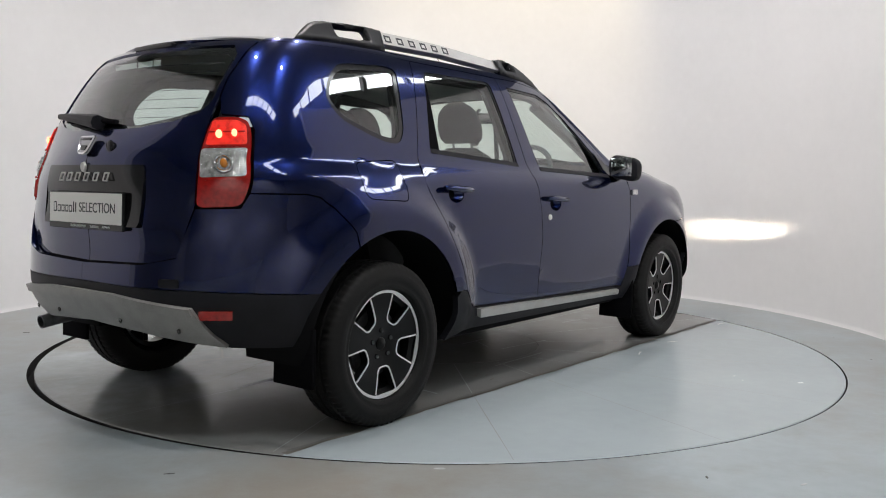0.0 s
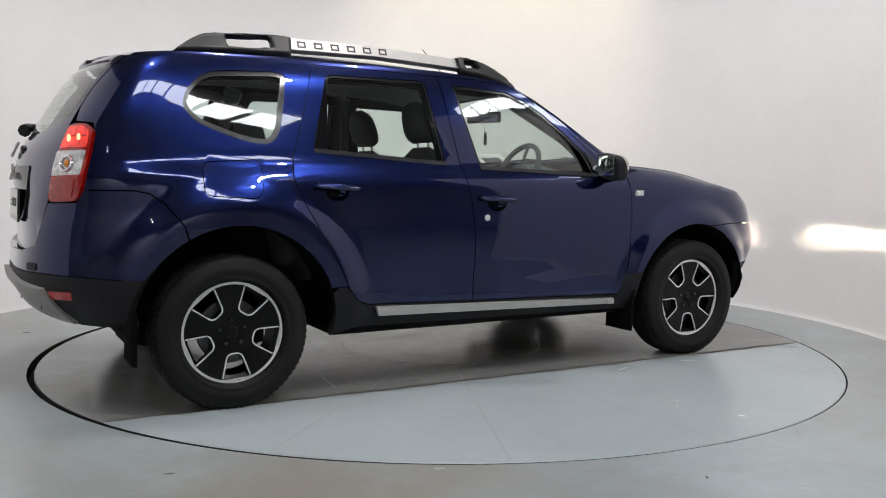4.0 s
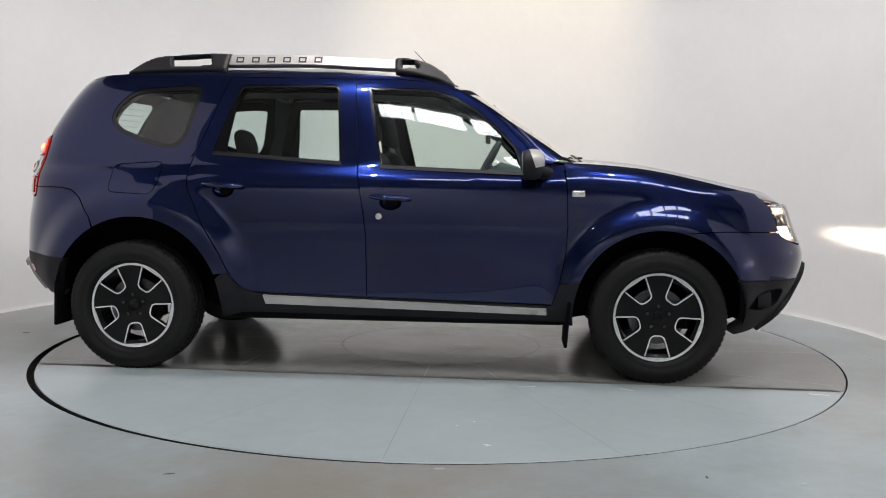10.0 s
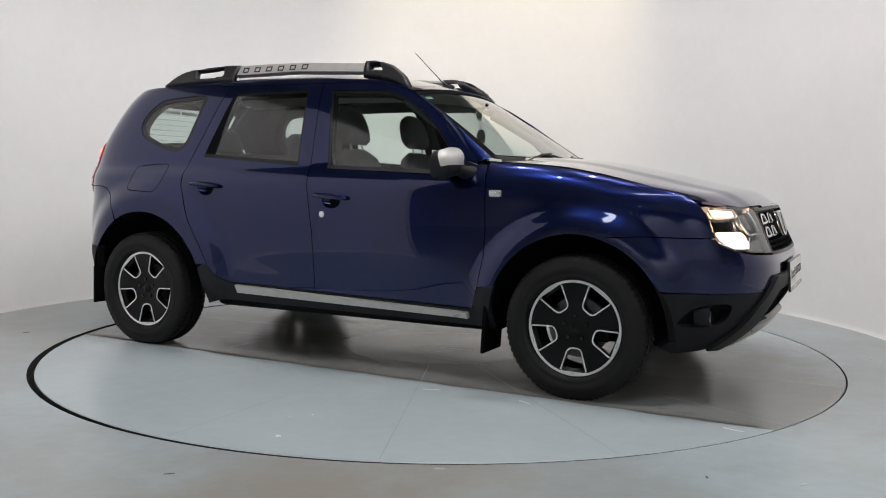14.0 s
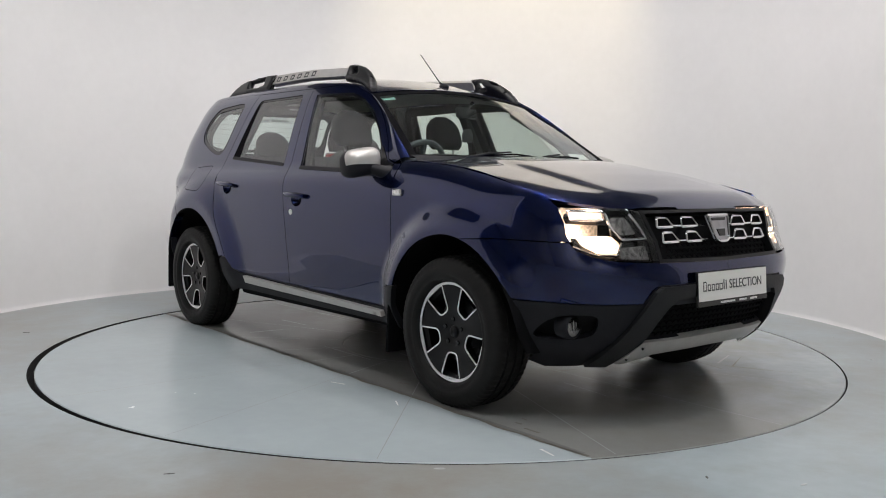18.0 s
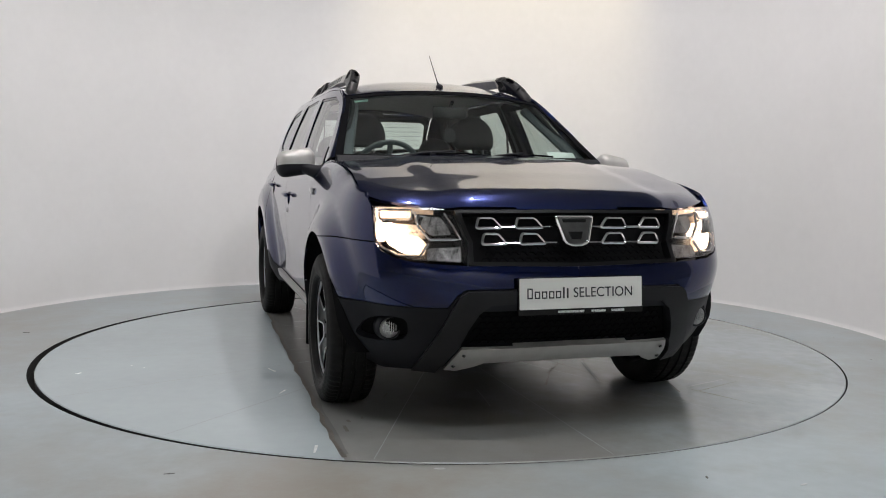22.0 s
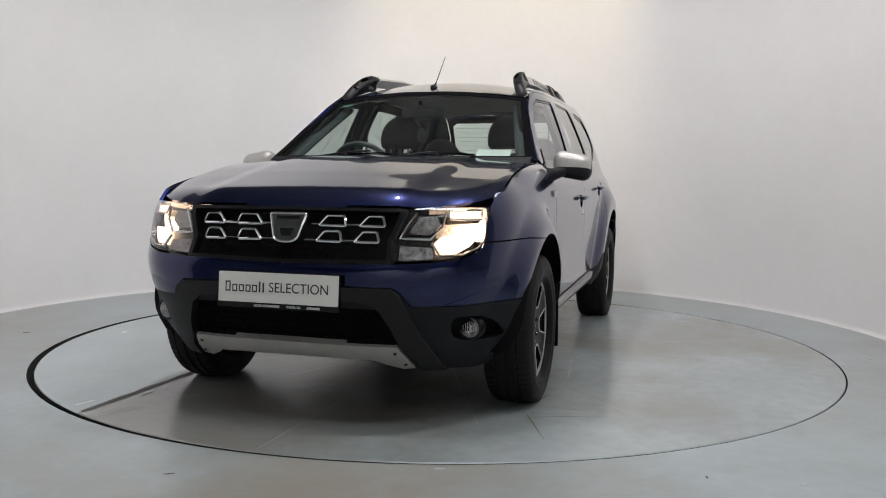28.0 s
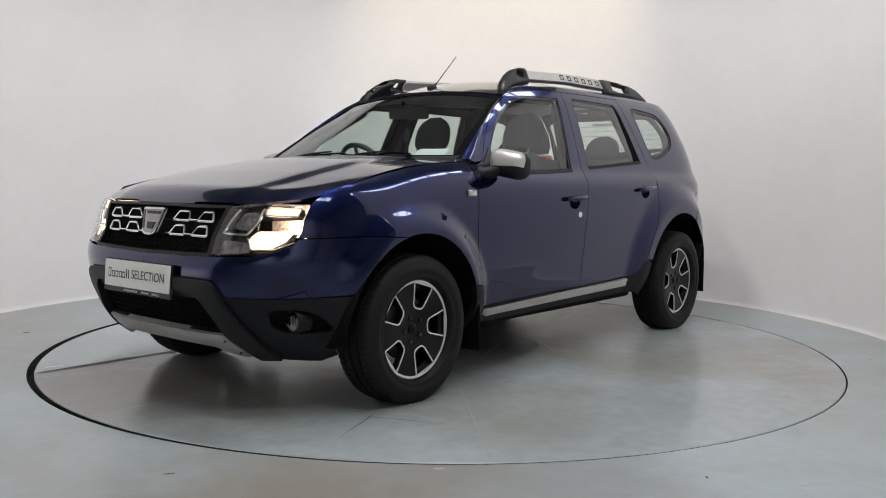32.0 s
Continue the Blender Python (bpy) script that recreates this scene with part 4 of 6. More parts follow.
def badge(zc, sgx, name, parent, size=1.0):
    """A plain shield-shaped chrome badge."""
    pts = round_poly([(-0.084, 0.062), (0.084, 0.062), (0.052, -0.05), (0.022, -0.062), (-0.022, -0.062), (-0.052, -0.05)], 0.012, 3)
    pts = [(a * size, b * size) for a, b in pts]
    c, n = on_body(ME if sgx > 0 else RE, zc, 0.012)
    n = Vector((n.x, 0, n.z)) * (1 if n.x * sgx > 0 else -1)
    side = Vector((0, sgx, 0))
    m = Matrix.Translation(c) @ Matrix((side, n.normalized().cross(side), n.normalized())).transposed().to_4x4()
    bm = bmesh.new()
    prism(bm, pts, m, 0.010, 0.004)
    ob = part(name, bm, DARK_CHROME, parent, "plain shield-shaped chrome badge", angle=30)
    bm = bmesh.new()
    tube(bm, [m @ Vector((a * 0.93, b * 0.93, 0.010)) for a, b in pts], 0.0055 * size, 6, True)
    part("badge_rim", bm, CHROME, ob)
    bm = bmesh.new()
    prism(bm, [(a * size, b * size) for a, b in ((-0.050, 0.046), (0.050, 0.046), (0.047, 0.034), (-0.047, 0.034))], m @ pose(0, 0, 0.0105), 0.002)
    prism(bm, [(a * size, b * size) for a, b in ((-0.030, -0.004), (0.030, -0.004), (0.020, -0.034), (-0.020, -0.034))], m @ pose(0, 0, 0.0105), 0.002)
    part("badge_inset", bm, GLOSS_BLACK, ob)
    return ob


badge(0.790, 1, "front_badge", grille)

# headlamps and fog lamps
for side in ("right", "left"):
    sg = -1 if side == "right" else 1
    lamp = skin("headlamp", body, inset(dense(HEAD, 0.03), -0.002), GLOSS_BLACK, car, "clear headlamp with its dipped beam lit", sides=side, out=-0.055, thick=0.01, step=0.03, holes=[[(1.94, 0.772), (2.135, 0.776), (2.135, 0.836), (1.94, 0.836)]])
    skin("lens", body, HEAD, CLEAR, lamp, "clear plastic lens", sides=side, out=0.001, thick=0.02, step=0.03)
    skin("beam_reflector", body, round_poly([(1.972, 0.778), (2.112, 0.780), (2.145, 0.752), (2.128, 0.714), (2.048, 0.717), (1.996, 0.743)], 0.012), LAMP_HOT, lamp, "dipped beam reflector, bulb light painted in as glow", sides=side, out=-0.022, thick=0.015, step=0.03)
    skin("day_light", body, round_poly([(1.955, 0.874), (2.085, 0.876), (2.085, 0.845), (1.965, 0.842)], 0.010), LAMP_DAY, lamp, "glowing day light", sides=side, out=-0.018, thick=0.015, step=0.02)
    skin("turn_signal", body, round_poly([(2.145, 0.738), (2.262, 0.745), (2.258, 0.692), (2.135, 0.698)], 0.008), FACETS, lamp, "clear turn signal", sides=side, out=-0.028, thick=0.015, step=0.02)
    skin("main_reflector", body, round_poly([(2.13, 0.862), (2.195, 0.860), (2.235, 0.790), (2.16, 0.785), (2.12, 0.82)], 0.012), FACETS, lamp, "faceted bright main beam reflector", sides=side, out=-0.034, thick=0.01, step=0.02)
    bm = bmesh.new()
    rim = [on_body(s, z, -0.014)[0] for s, z in dense(round_poly([(1.952, 0.878), (2.088, 0.880), (2.090, 0.842), (1.962, 0.838)], 0.012), 0.02)]
    tube(bm, [(q.x, -sg * q.y, q.z) for q in rim], 0.0045, 6, True)
    part("day_light_rim", bm, CHROME, lamp, "chrome rim")
    for path in ([(2.10, 0.872), (2.115, 0.815), (2.155, 0.765), (2.262, 0.768), (2.240, 0.815), (2.205, 0.868)], [(1.96, 0.735), (2.03, 0.707), (2.115, 0.706), (2.15, 0.752)]):
        bm = bmesh.new()
        pts = [on_body(s, z, -0.016)[0] for s, z in dense(path, 0.02)[: -max(1, int(math.dist(path[-1], path[0]) / 0.02))] + [path[-1]]]
        tube(bm, [(p.x, -sg * p.y, p.z) for p in pts], 0.0055, 6)
        part("chrome_trim", bm, CHROME, lamp)
    # the source of the beam: a bright strip behind a slot, in an added unseen box
    bm = bmesh.new()
    yc = -0.650
    slot = bmesh.new()
    for m, b in [(bm, b) for b in ((1.745, 1.750, -0.09, 0.09, 0.775, 0.88), (1.75, 1.85, -0.09, -0.085, 0.775, 0.88), (1.75, 1.85, 0.085, 0.09, 0.775, 0.88), (1.75, 1.85, -0.09, 0.09, 0.875, 0.88), (1.75, 1.85, -0.09, 0.09, 0.775, 0.78))] + [(slot, b) for b in ((1.845, 1.85, -0.082, 0.15, 0.745, 0.814), (1.845, 1.85, -0.082, 0.15, 0.834, 0.880), (1.845, 1.85, -0.082, -0.044, 0.814, 0.834), (1.845, 1.85, 0.044, 0.15, 0.814, 0.834))]:
        y0, y1 = sorted((-sg * (yc + b[2]), -sg * (yc + b[3])))
        box(m, b[0], b[1], y0, y1, b[4], b[5])
    # added plate: its emission fills the dark gap behind the lens
    part("slot_plate", slot, LAMP_HOT, lamp, "added slotted plate that glows behind the lens", flat=True)
    part("beam_shaper_box", bm, REFLECTOR, lamp, flat=True)
    y0, y1 = sorted((-sg * (yc - 0.019), -sg * (yc + 0.019)))
    part("beam_bulb", box(bmesh.new(), 1.755, 1.759, y0, y1, 0.829, 0.838), BEAM, lamp, "glowing bulb", flat=True)
    # fog lamp: a forward-facing round lamp at the back of its pocket
    fx, fy, fz = FOG_AT
    skin("fog_pocket", body, inset(dense(FOG, 0.02), -0.004), TRIM, lower, "dark pocket round the fog lamp", sides=side, out=-0.038, thick=0.004, step=0.03)
    bm = lathe(bmesh.new(), [(0.001, -0.038), (0.022, -0.034), (0.036, -0.014), (0.040, 0.0)], 28, "x")
    bmesh.ops.translate(bm, vec=(fx, sg * fy, fz), verts=bm.verts)
    fog = part("fog_lamp", bm, FOG_CHROME, car, "round clear fog lamp")
    bm = lathe(bmesh.new(), [(0.040, 0.002), (0.030, 0.007), (0.015, 0.0095), (0.001, 0.010)], 28, "x")
    bmesh.ops.translate(bm, vec=(fx, sg * fy, fz), verts=bm.verts)
    part("fog_lens", bm, CLEAR, fog)
    bm = lathe(bmesh.new(), [(0.0395, 0.004), (0.043, 0.006), (0.047, 0.002), (0.052, -0.02), (0.052, -0.06), (0.040, -0.01)], 28, "x", True)
    bmesh.ops.translate(bm, vec=(fx, sg * fy, fz), verts=bm.verts)
    part("fog_rim", bm, TRIM, fog)
    bm = box(bmesh.new(), fx - 0.030, fx - 0.012, sg * fy - 0.008, sg * fy + 0.008, fz - 0.014, fz + 0.014, 0.005)
    for k in range(7):
        w = -0.027 + 0.009 * k
        box(bm, fx - 0.002, fx + 0.001, sg * fy + w - 0.0012, sg * fy + w + 0.0012, fz - 0.026 + abs(w) * 0.5, fz + 0.026 - abs(w) * 0.5)
    part("fog_bulb", bm, REFLECTOR, fog, flat=True)

# tail
def gate(s, z):
    """The body's surface, sunk behind the bumper's ledge at the foot of the tailgate."""
    x, y, z = body(s, z)
    return (x + 0.030 * (1 - smooth(0.69, 0.86, z)) * (1 - smooth(0.46, 0.60, abs(y))), y, z)


tailgate = skin("tailgate", gate, [(RE, 1.520), (-2.40, 1.522), (-2.12, 1.520), (-2.015, 1.512), (-2.055, 1.46), (-2.098, 1.36), (-2.112, 1.28), (-2.125, 1.205), (-2.146, 1.06), (-2.156, 0.98), (-2.149, 0.876), (-2.166, 0.81), (-2.197, 0.70), (-2.34, 0.670), (RE, 0.660), (RE, 1.165), (-2.45, 1.172), (-2.28, 1.195), (-2.175, 1.225), (-2.138, 1.27), (-2.118, 1.36), (-2.09, 1.45), (-2.12, 1.492), (-2.40, 1.497), (RE, 1.497)], PAINT, car, gap=GAP, sides="both", step=0.03)
skin("rear_glass", body, [(RE, 1.505), (-2.40, 1.505), (-2.11, 1.500), (-2.075, 1.45), (-2.108, 1.36), (-2.128, 1.27), (-2.16, 1.22), (-2.28, 1.187), (-2.45, 1.163), (RE, 1.157)], GLASS, tailgate, "clear heated rear window", sides="both", out=-0.005, thick=0.004, step=0.05)
skin("glass_border", body, [(RE, 1.505), (-2.40, 1.505), (-2.11, 1.500), (-2.075, 1.45), (-2.108, 1.36), (-2.128, 1.27), (-2.16, 1.22), (-2.28, 1.187), (-2.45, 1.163), (RE, 1.157), (RE, 1.180), (-2.45, 1.187), (-2.29, 1.212), (-2.185, 1.24), (-2.152, 1.28), (-2.132, 1.36), (-2.11, 1.44), (-2.14, 1.465), (-2.40, 1.47), (RE, 1.47)], GLOSS_BLACK, tailgate, "black glass border", sides="both", out=-0.010, thick=0.003, step=0.04)
rbump = skin("rear_bumper", body, xs(arc(*RA, 150, 120)) + xs([(-1.5445, 0.7843), (-1.614, 0.8755)]) + [(-1.70, 0.9155), (-1.76, 0.9278), (-1.9665, 0.930), (-1.990, 0.8785), (-2.147, 0.874), (-2.1635, 0.81), (-2.1945, 0.6975), (-2.34, 0.6685), (RE, 0.6577), (RE, 0.588), (-2.49, 0.585), (-2.12, 0.584), (-1.86, 0.573)], PAINT, car, gap=0.001, sides="both", step=0.03, thick=0.055)
rlow = skin("rear_lower_bumper", body, xs(arc(*RA, 150, 178, 8)) + [(-1.80, 0.37), (-2.07, 0.365), (-2.3, 0.40), (RE, 0.42), (RE, 0.585), (-2.49, 0.582), (-2.12, 0.581), (-1.86, 0.570)], TRIM, car, "black plastic lower rear bumper", sides="both", step=0.03, thick=0.04)
skin("skid_plate", body, [(RE, 0.555), (-2.49, 0.553), (-2.13, 0.523), (-2.105, 0.46), (-2.07, 0.378), (-2.20, 0.392), (-2.41, 0.418), (RE, 0.435)], SKID_GREY, rlow, "satin silver rear skid plate", sides="both", out=0.014, thick=0.035, step=0.03)
# folds and bolts of the skid plate
skin("skid_lip", body, [(RE, 0.556), (-2.49, 0.554), (-2.135, 0.524), (-2.128, 0.500), (-2.49, 0.524), (RE, 0.527)], SKID_GREY, rlow, sides="both", out=0.024, thick=0.02, step=0.03)
for y in (-0.50, -0.22, 0.22, 0.50):
    q, n = on_body(rear_y(abs(y), 0.470 - 0.06 * abs(y))[0], 0.470 - 0.06 * abs(y), 0.015)
    bm = lathe(bmesh.new(), [(0.001, 0.003), (0.008, 0.003), (0.011, 0.0)], 12, "x")
    bmesh.ops.scale(bm, vec=(-1, 1, 1), verts=bm.verts)
    bmesh.ops.translate(bm, vec=(q.x, y, q.z), verts=bm.verts)
    part("skid_bolt", bm, GLOSS_BLACK, rlow)
skin("tow_cover", body, round_poly([rear_y(0.53, 0.622), rear_y(0.45, 0.622), rear_y(0.45, 0.590), rear_y(0.53, 0.590)], 0.010), TRIM, rbump, "round black towing-eye cover", sides="right", out=0.004, thick=0.008, step=0.02)
skin("plate_recess", body, [(RE, 1.030), rear_y(0.325, 1.030), rear_y(0.335, 1.015), rear_y(0.335, 0.82), rear_y(0.325, 0.80), (RE, 0.80)], GLOSS_BLACK, tailgate, "gloss black plate surround", sides="both", out=0.006, thick=0.01, step=0.04)
badge(1.098, -1, "rear_badge", tailgate, 0.62)
for side in ("right", "left"):
    sg = -1 if side == "right" else 1
    tl = skin("tail_lamp", body, inset(dense(round_poly(TAILLAMP, 0.028), 0.03), 0.001), RED_LENS, car, "red and clear tail lamp, lit", sides=side, out=0.004, thick=0.03, step=0.025)
    skin("tail_light", body, round_poly([(-2.110, 1.192), (-2.02, 1.192), (-1.985, 1.175), (-1.975, 1.105), (-2.125, 1.100)], 0.012), RED_GLOW, tl, "glowing red tail light", sides=side, out=0.008, thick=0.006, step=0.02)
    skin("reversing_light", body, round_poly([(-2.135, 1.088), (-1.972, 1.093), (-1.982, 0.992), (-2.142, 0.985)], 0.012), CLEAR_LAMP, tl, "clear reversing light", sides=side, out=0.008, thick=0.006, step=0.02)
    skin("rear_reflector", body, round_poly([(-2.130, 0.970), (-2.005, 0.975), (-2.012, 0.900), (-2.130, 0.895)], 0.010), RED_LENS, tl, sides=side, out=0.009, thick=0.006, step=0.02)
    skin("bumper_reflector", body, [(-2.108, 0.512), (-1.994, 0.513), (-2.002, 0.479), (-2.118, 0.477)], RED_LENS, rlow, "red bumper reflector", sides=side, out=0.004, thick=0.01, step=0.03)
    for z0, z1 in ((1.093, 1.100), (0.974, 0.983), (0.930, 0.935), (1.145, 1.149)):
        skin("lens_rib", body, [(-2.118, z0), (-1.990, z0 + 0.003), (-1.988, z1 + 0.003), (-2.116, z1)], RED_LENS, tl, sides=side, out=0.012, thick=0.006, step=0.03)
    bm = bmesh.new()
    ring = [on_body(-2.055 + 0.030 * math.cos(k * 0.3927), 1.035 + 0.030 * math.sin(k * 0.3927), 0.012)[0] for k in range(16)]
    tube(bm, [(p.x, -sg * p.y, p.z) for p in ring], 0.005, 6, True)
    part("chrome_ring", bm, CHROME, tl, "chrome reflector ring")
    for s, z, r, mt, nm in ((-2.080, 1.140, 0.017, RED_BULB, "bulb"), (-2.025, 1.145, 0.015, RED_BULB, "bulb"), (-2.055, 1.035, 0.018, AMBER, "bulb")):
        p, n = on_body(s, z, 0.008)
        bm = bmesh.new()
        bmesh.ops.create_uvsphere(bm, u_segments=12, v_segments=8, radius=r, matrix=Matrix.Translation((p.x, -sg * p.y, p.z)) @ Matrix.Diagonal((0.5, 1, 1, 1)))
        part(nm, bm, mt, tl)

# dark inner body behind the panel gaps, and the floor pan
for side in ("right", "left"):
    skin("inner_body", body, [(RE, 0.46), (-2.1, 0.43), (-1.9, 0.42)] + xs(arc(-1.31, 0.345, 0.455, 170, 5)) + [(-0.80, 0.33), (0.87, 0.32)] + xs(arc(AXLE, WHEEL_Z, 0.435, 178, 0)) + [(1.93, 0.31), (2.2, 0.33), (ME, 0.34), (ME, 0.64), (2.18, 0.64), (2.02, 0.665), (1.93, 0.70), (1.88, 0.86)] + xs([(1.6, 0.94), (1.3, 1.01), (1.0, 1.045), (0.80, 1.04), (0.66, 1.005), (-0.05, 1.032), (-0.25, 1.048), (-0.93, 1.098), (-1.07, 1.11), (-1.2, 1.10), (-1.45, 1.17)]) + [(-1.9, 1.19), (-2.18, 1.17), (RE, 1.13)], SHELL, car, "dark inner body", sides=side, out=-0.032, thick=0.004, step=0.05, back=True)
bm = bmesh.new()
box(bm, -0.86, 0.90, -0.76, 0.76, 0.255, 0.34, 0.03)
box(bm, -1.05, 1.80, -0.50, 0.50, 0.27, 0.36, 0.03)
box(bm, -1.95, -1.0, -0.52, 0.52, 0.40, 0.46, 0.02)
part("floor_pan", bm, SHELL, car, "dark underbody", angle=30)
bm = bmesh.new()
tube(bm, [(-1.3, -0.70, 0.33), (-1.3, 0.70, 0.33)], 0.045, 10)
tube(bm, [(AXLE, -0.70, 0.33), (AXLE, 0.70, 0.33)], 0.03, 10)
tube(bm, [(0.9, 0.12, 0.25), (-0.9, 0.16, 0.27), (-1.62, 0.46, 0.37)], 0.03, 8)
box(bm, -1.80, -1.56, 0.34, 0.60, 0.35, 0.44, 0.035, 3)
box(bm, 1.2, 1.7, -0.45, 0.45, 0.20, 0.27, 0.03)
part("axle", bm, SHELL, car, "dark axles and exhaust pipe")
bm = bmesh.new()
lathe(bm, [(0.026, -0.12), (0.030, -0.12), (0.031, 0.10), (0.027, 0.10), (0.026, -0.10)], 20, "x", True)
bmesh.ops.transform(bm, matrix=pose(-1.90, 0.56, 0.362, 0, -8, 0), verts=bm.verts)
part("exhaust_tip", bm, STEEL, car, "steel exhaust tip")


# ---- wheels ----
HUB_Z = 0.325


def tyre_mesh():
    """A road tyre with five ribs, cut by sipes at the shoulders, and pressed flat where it stands."""
    bm = bmesh.new()
    prof = [(0.224, -0.078), (0.228, -0.096), (0.236, -0.103), (0.239, -0.1045), (0.243, -0.1035), (0.258, -0.107), (0.260, -0.1085), (0.284, -0.1085), (0.286, -0.107), (0.303, -0.104), (0.316, -0.098), (0.326, -0.090), (0.332, -0.078), (0.3345, -0.054), (0.326, -0.052), (0.326, -0.043), (0.3355, -0.041), (0.336, -0.008), (0.327, -0.006), (0.327, 0.006), (0.336, 0.008), (0.3355, 0.041), (0.326, 0.043), (0.326, 0.052), (0.3345, 0.054), (0.332, 0.078), (0.326, 0.090), (0.316, 0.098), (0.303, 0.104), (0.258, 0.107), (0.231, 0.100), (0.222, 0.080)]
    n = 210
    lathe(bm, prof, n, "y", True)
    bm.verts.ensure_lookup_table()
    for i, v in enumerate(bm.verts):
        ring, a = divmod(i, n)
        r, h = prof[ring]
        cut = 0.0
        if r > 0.313 and abs(h) > 0.053 and a % 3 == 0:
            cut = 0.005 if abs(h) < 0.092 else 0.002
        elif r > 0.329 and abs(h) < 0.045 and (a + int(abs(h) * 60)) % 5 == 0:
            cut = 0.004
        k = (r - cut) / r
        v.co.x *= k
        v.co.z *= k
        if v.co.z < -HUB_Z + 0.001:
            v.co.y *= 1.03
            v.co.z = -HUB_Z + 0.001
    return bm


def window_outline(turn, grow=0.0):
    """One opening between two spokes, in the plane of the wheel's face."""
    pts = []
    hw, hi = 0.066 - grow, 0.027 - grow
    for x, r in ((-hw, 0.194), (hw, 0.194), (hi, 0.096 + grow), (-hi, 0.096 + grow)):
        pts.append((x, -r))
    pts = round_poly(pts, 0.018, 4)
    # the outer side follows the rim
    out = []
    for x, y in pts:
        r = math.hypot(x, y)
        lim = 0.207 - grow
        y2 = -math.sqrt(max(0, lim * lim - x * x)) if y < -0.172 else y
        out.append((x, y2))
    c, s = math.cos(radians(turn)), math.sin(radians(turn))
    return [(x * c - y * s, x * s + y * c) for x, y in out]


def plate_face(u, v):
    """The wheel's face: dished towards the hub."""
    r = math.hypot(u, v)
    return (u, -0.072 + 0.022 * (1 - min(1, r / 0.20)) ** 1.4, v)


def wheel(m, turn):
    hub = bmesh.new()
    lathe(hub, [(0.001, -0.066), (0.020, -0.062), (0.026, -0.058), (0.028, -0.048), (0.034, 0.02)], 32, "y")
    root = part("wheel", hub, RIM_BLACK, car, "black and machined five-spoke alloy wheel")
    part("tyre", tyre_mesh(), RUBBER, root, "black road tyre", angle=50)
    bm = bmesh.new()
    lathe(bm, [(0.2215, -0.080), (0.2245, -0.083), (0.2265, -0.078), (0.219, -0.060), (0.196, -0.040), (0.190, 0.05), (0.214, 0.085), (0.206, 0.09), (0.182, 0.05), (0.190, -0.045), (0.2195, -0.07)], 72, "y", True)
    part("rim", bm, RIM_BLACK, root, "black alloy rim")
    ring = [(0.2200 * math.cos(2 * math.pi * i / 72), 0.2200 * math.sin(2 * math.pi * i / 72)) for i in range(72)]
    wins = [window_outline(turn + 72 * k) for k in range(5)]
    sk = skin("spoke_face", plate_face, ring, RIM_BLACK, root, "satin black spokes", holes=wins, thick=0.035, step=0.022)
    for k in range(5):
        w = window_outline(turn + 72 * k)
        skin("spoke_edge", plate_face, inset(dense(w, 0.008), -0.0058), ALUMINIUM, root, "machined bright edge", holes=[inset(dense(w, 0.008), 0.0006)], out=0.0015, thick=0.004, step=0.012)
        a = radians(turn + 90 + 72 * k)
        bm = bmesh.new()
        lathe(bm, [(0.001, -0.066), (0.009, -0.066), (0.0105, -0.062), (0.0105, -0.04)], 12, "y")
        bmesh.ops.translate(bm, vec=(0.056 * math.cos(a), 0.001, 0.056 * math.sin(a)), verts=bm.verts)
        part("wheel_nut", bm, GLOSS_BLACK, root, "black wheel nut")
    bm = bmesh.new()
    lathe(bm, [(0.2085, -0.0738), (0.2190, -0.0752), (0.2205, -0.0720), (0.2085, -0.0715)], 72, "y", True)
    part("rim_edge", bm, ALUMINIUM, root, "machined bright rim edge")
    bm = bmesh.new()
    lathe(bm, [(0.060, -0.02), (0.140, -0.02), (0.142, -0.015), (0.142, 0.005), (0.060, 0.005)], 40, "y", True)
    part("brake_disc", bm, DISC_STEEL, root, "steel brake disc")
    bm = box(bmesh.new(), 0.06, 0.15, -0.035, 0.03, -0.06, 0.06, 0.012)
    part("brake_caliper", bm, SHELL, root)
    root.matrix_basis = m
    return root


for x, y, turn in ((AXLE, -0.778, 0), (-AXLE, -0.778, 4), (AXLE, 0.778, 20), (-AXLE, 0.778, 50)):
    wheel(pose(x, y, HUB_Z, 0, 0, 0 if y < 0 else 180), turn)


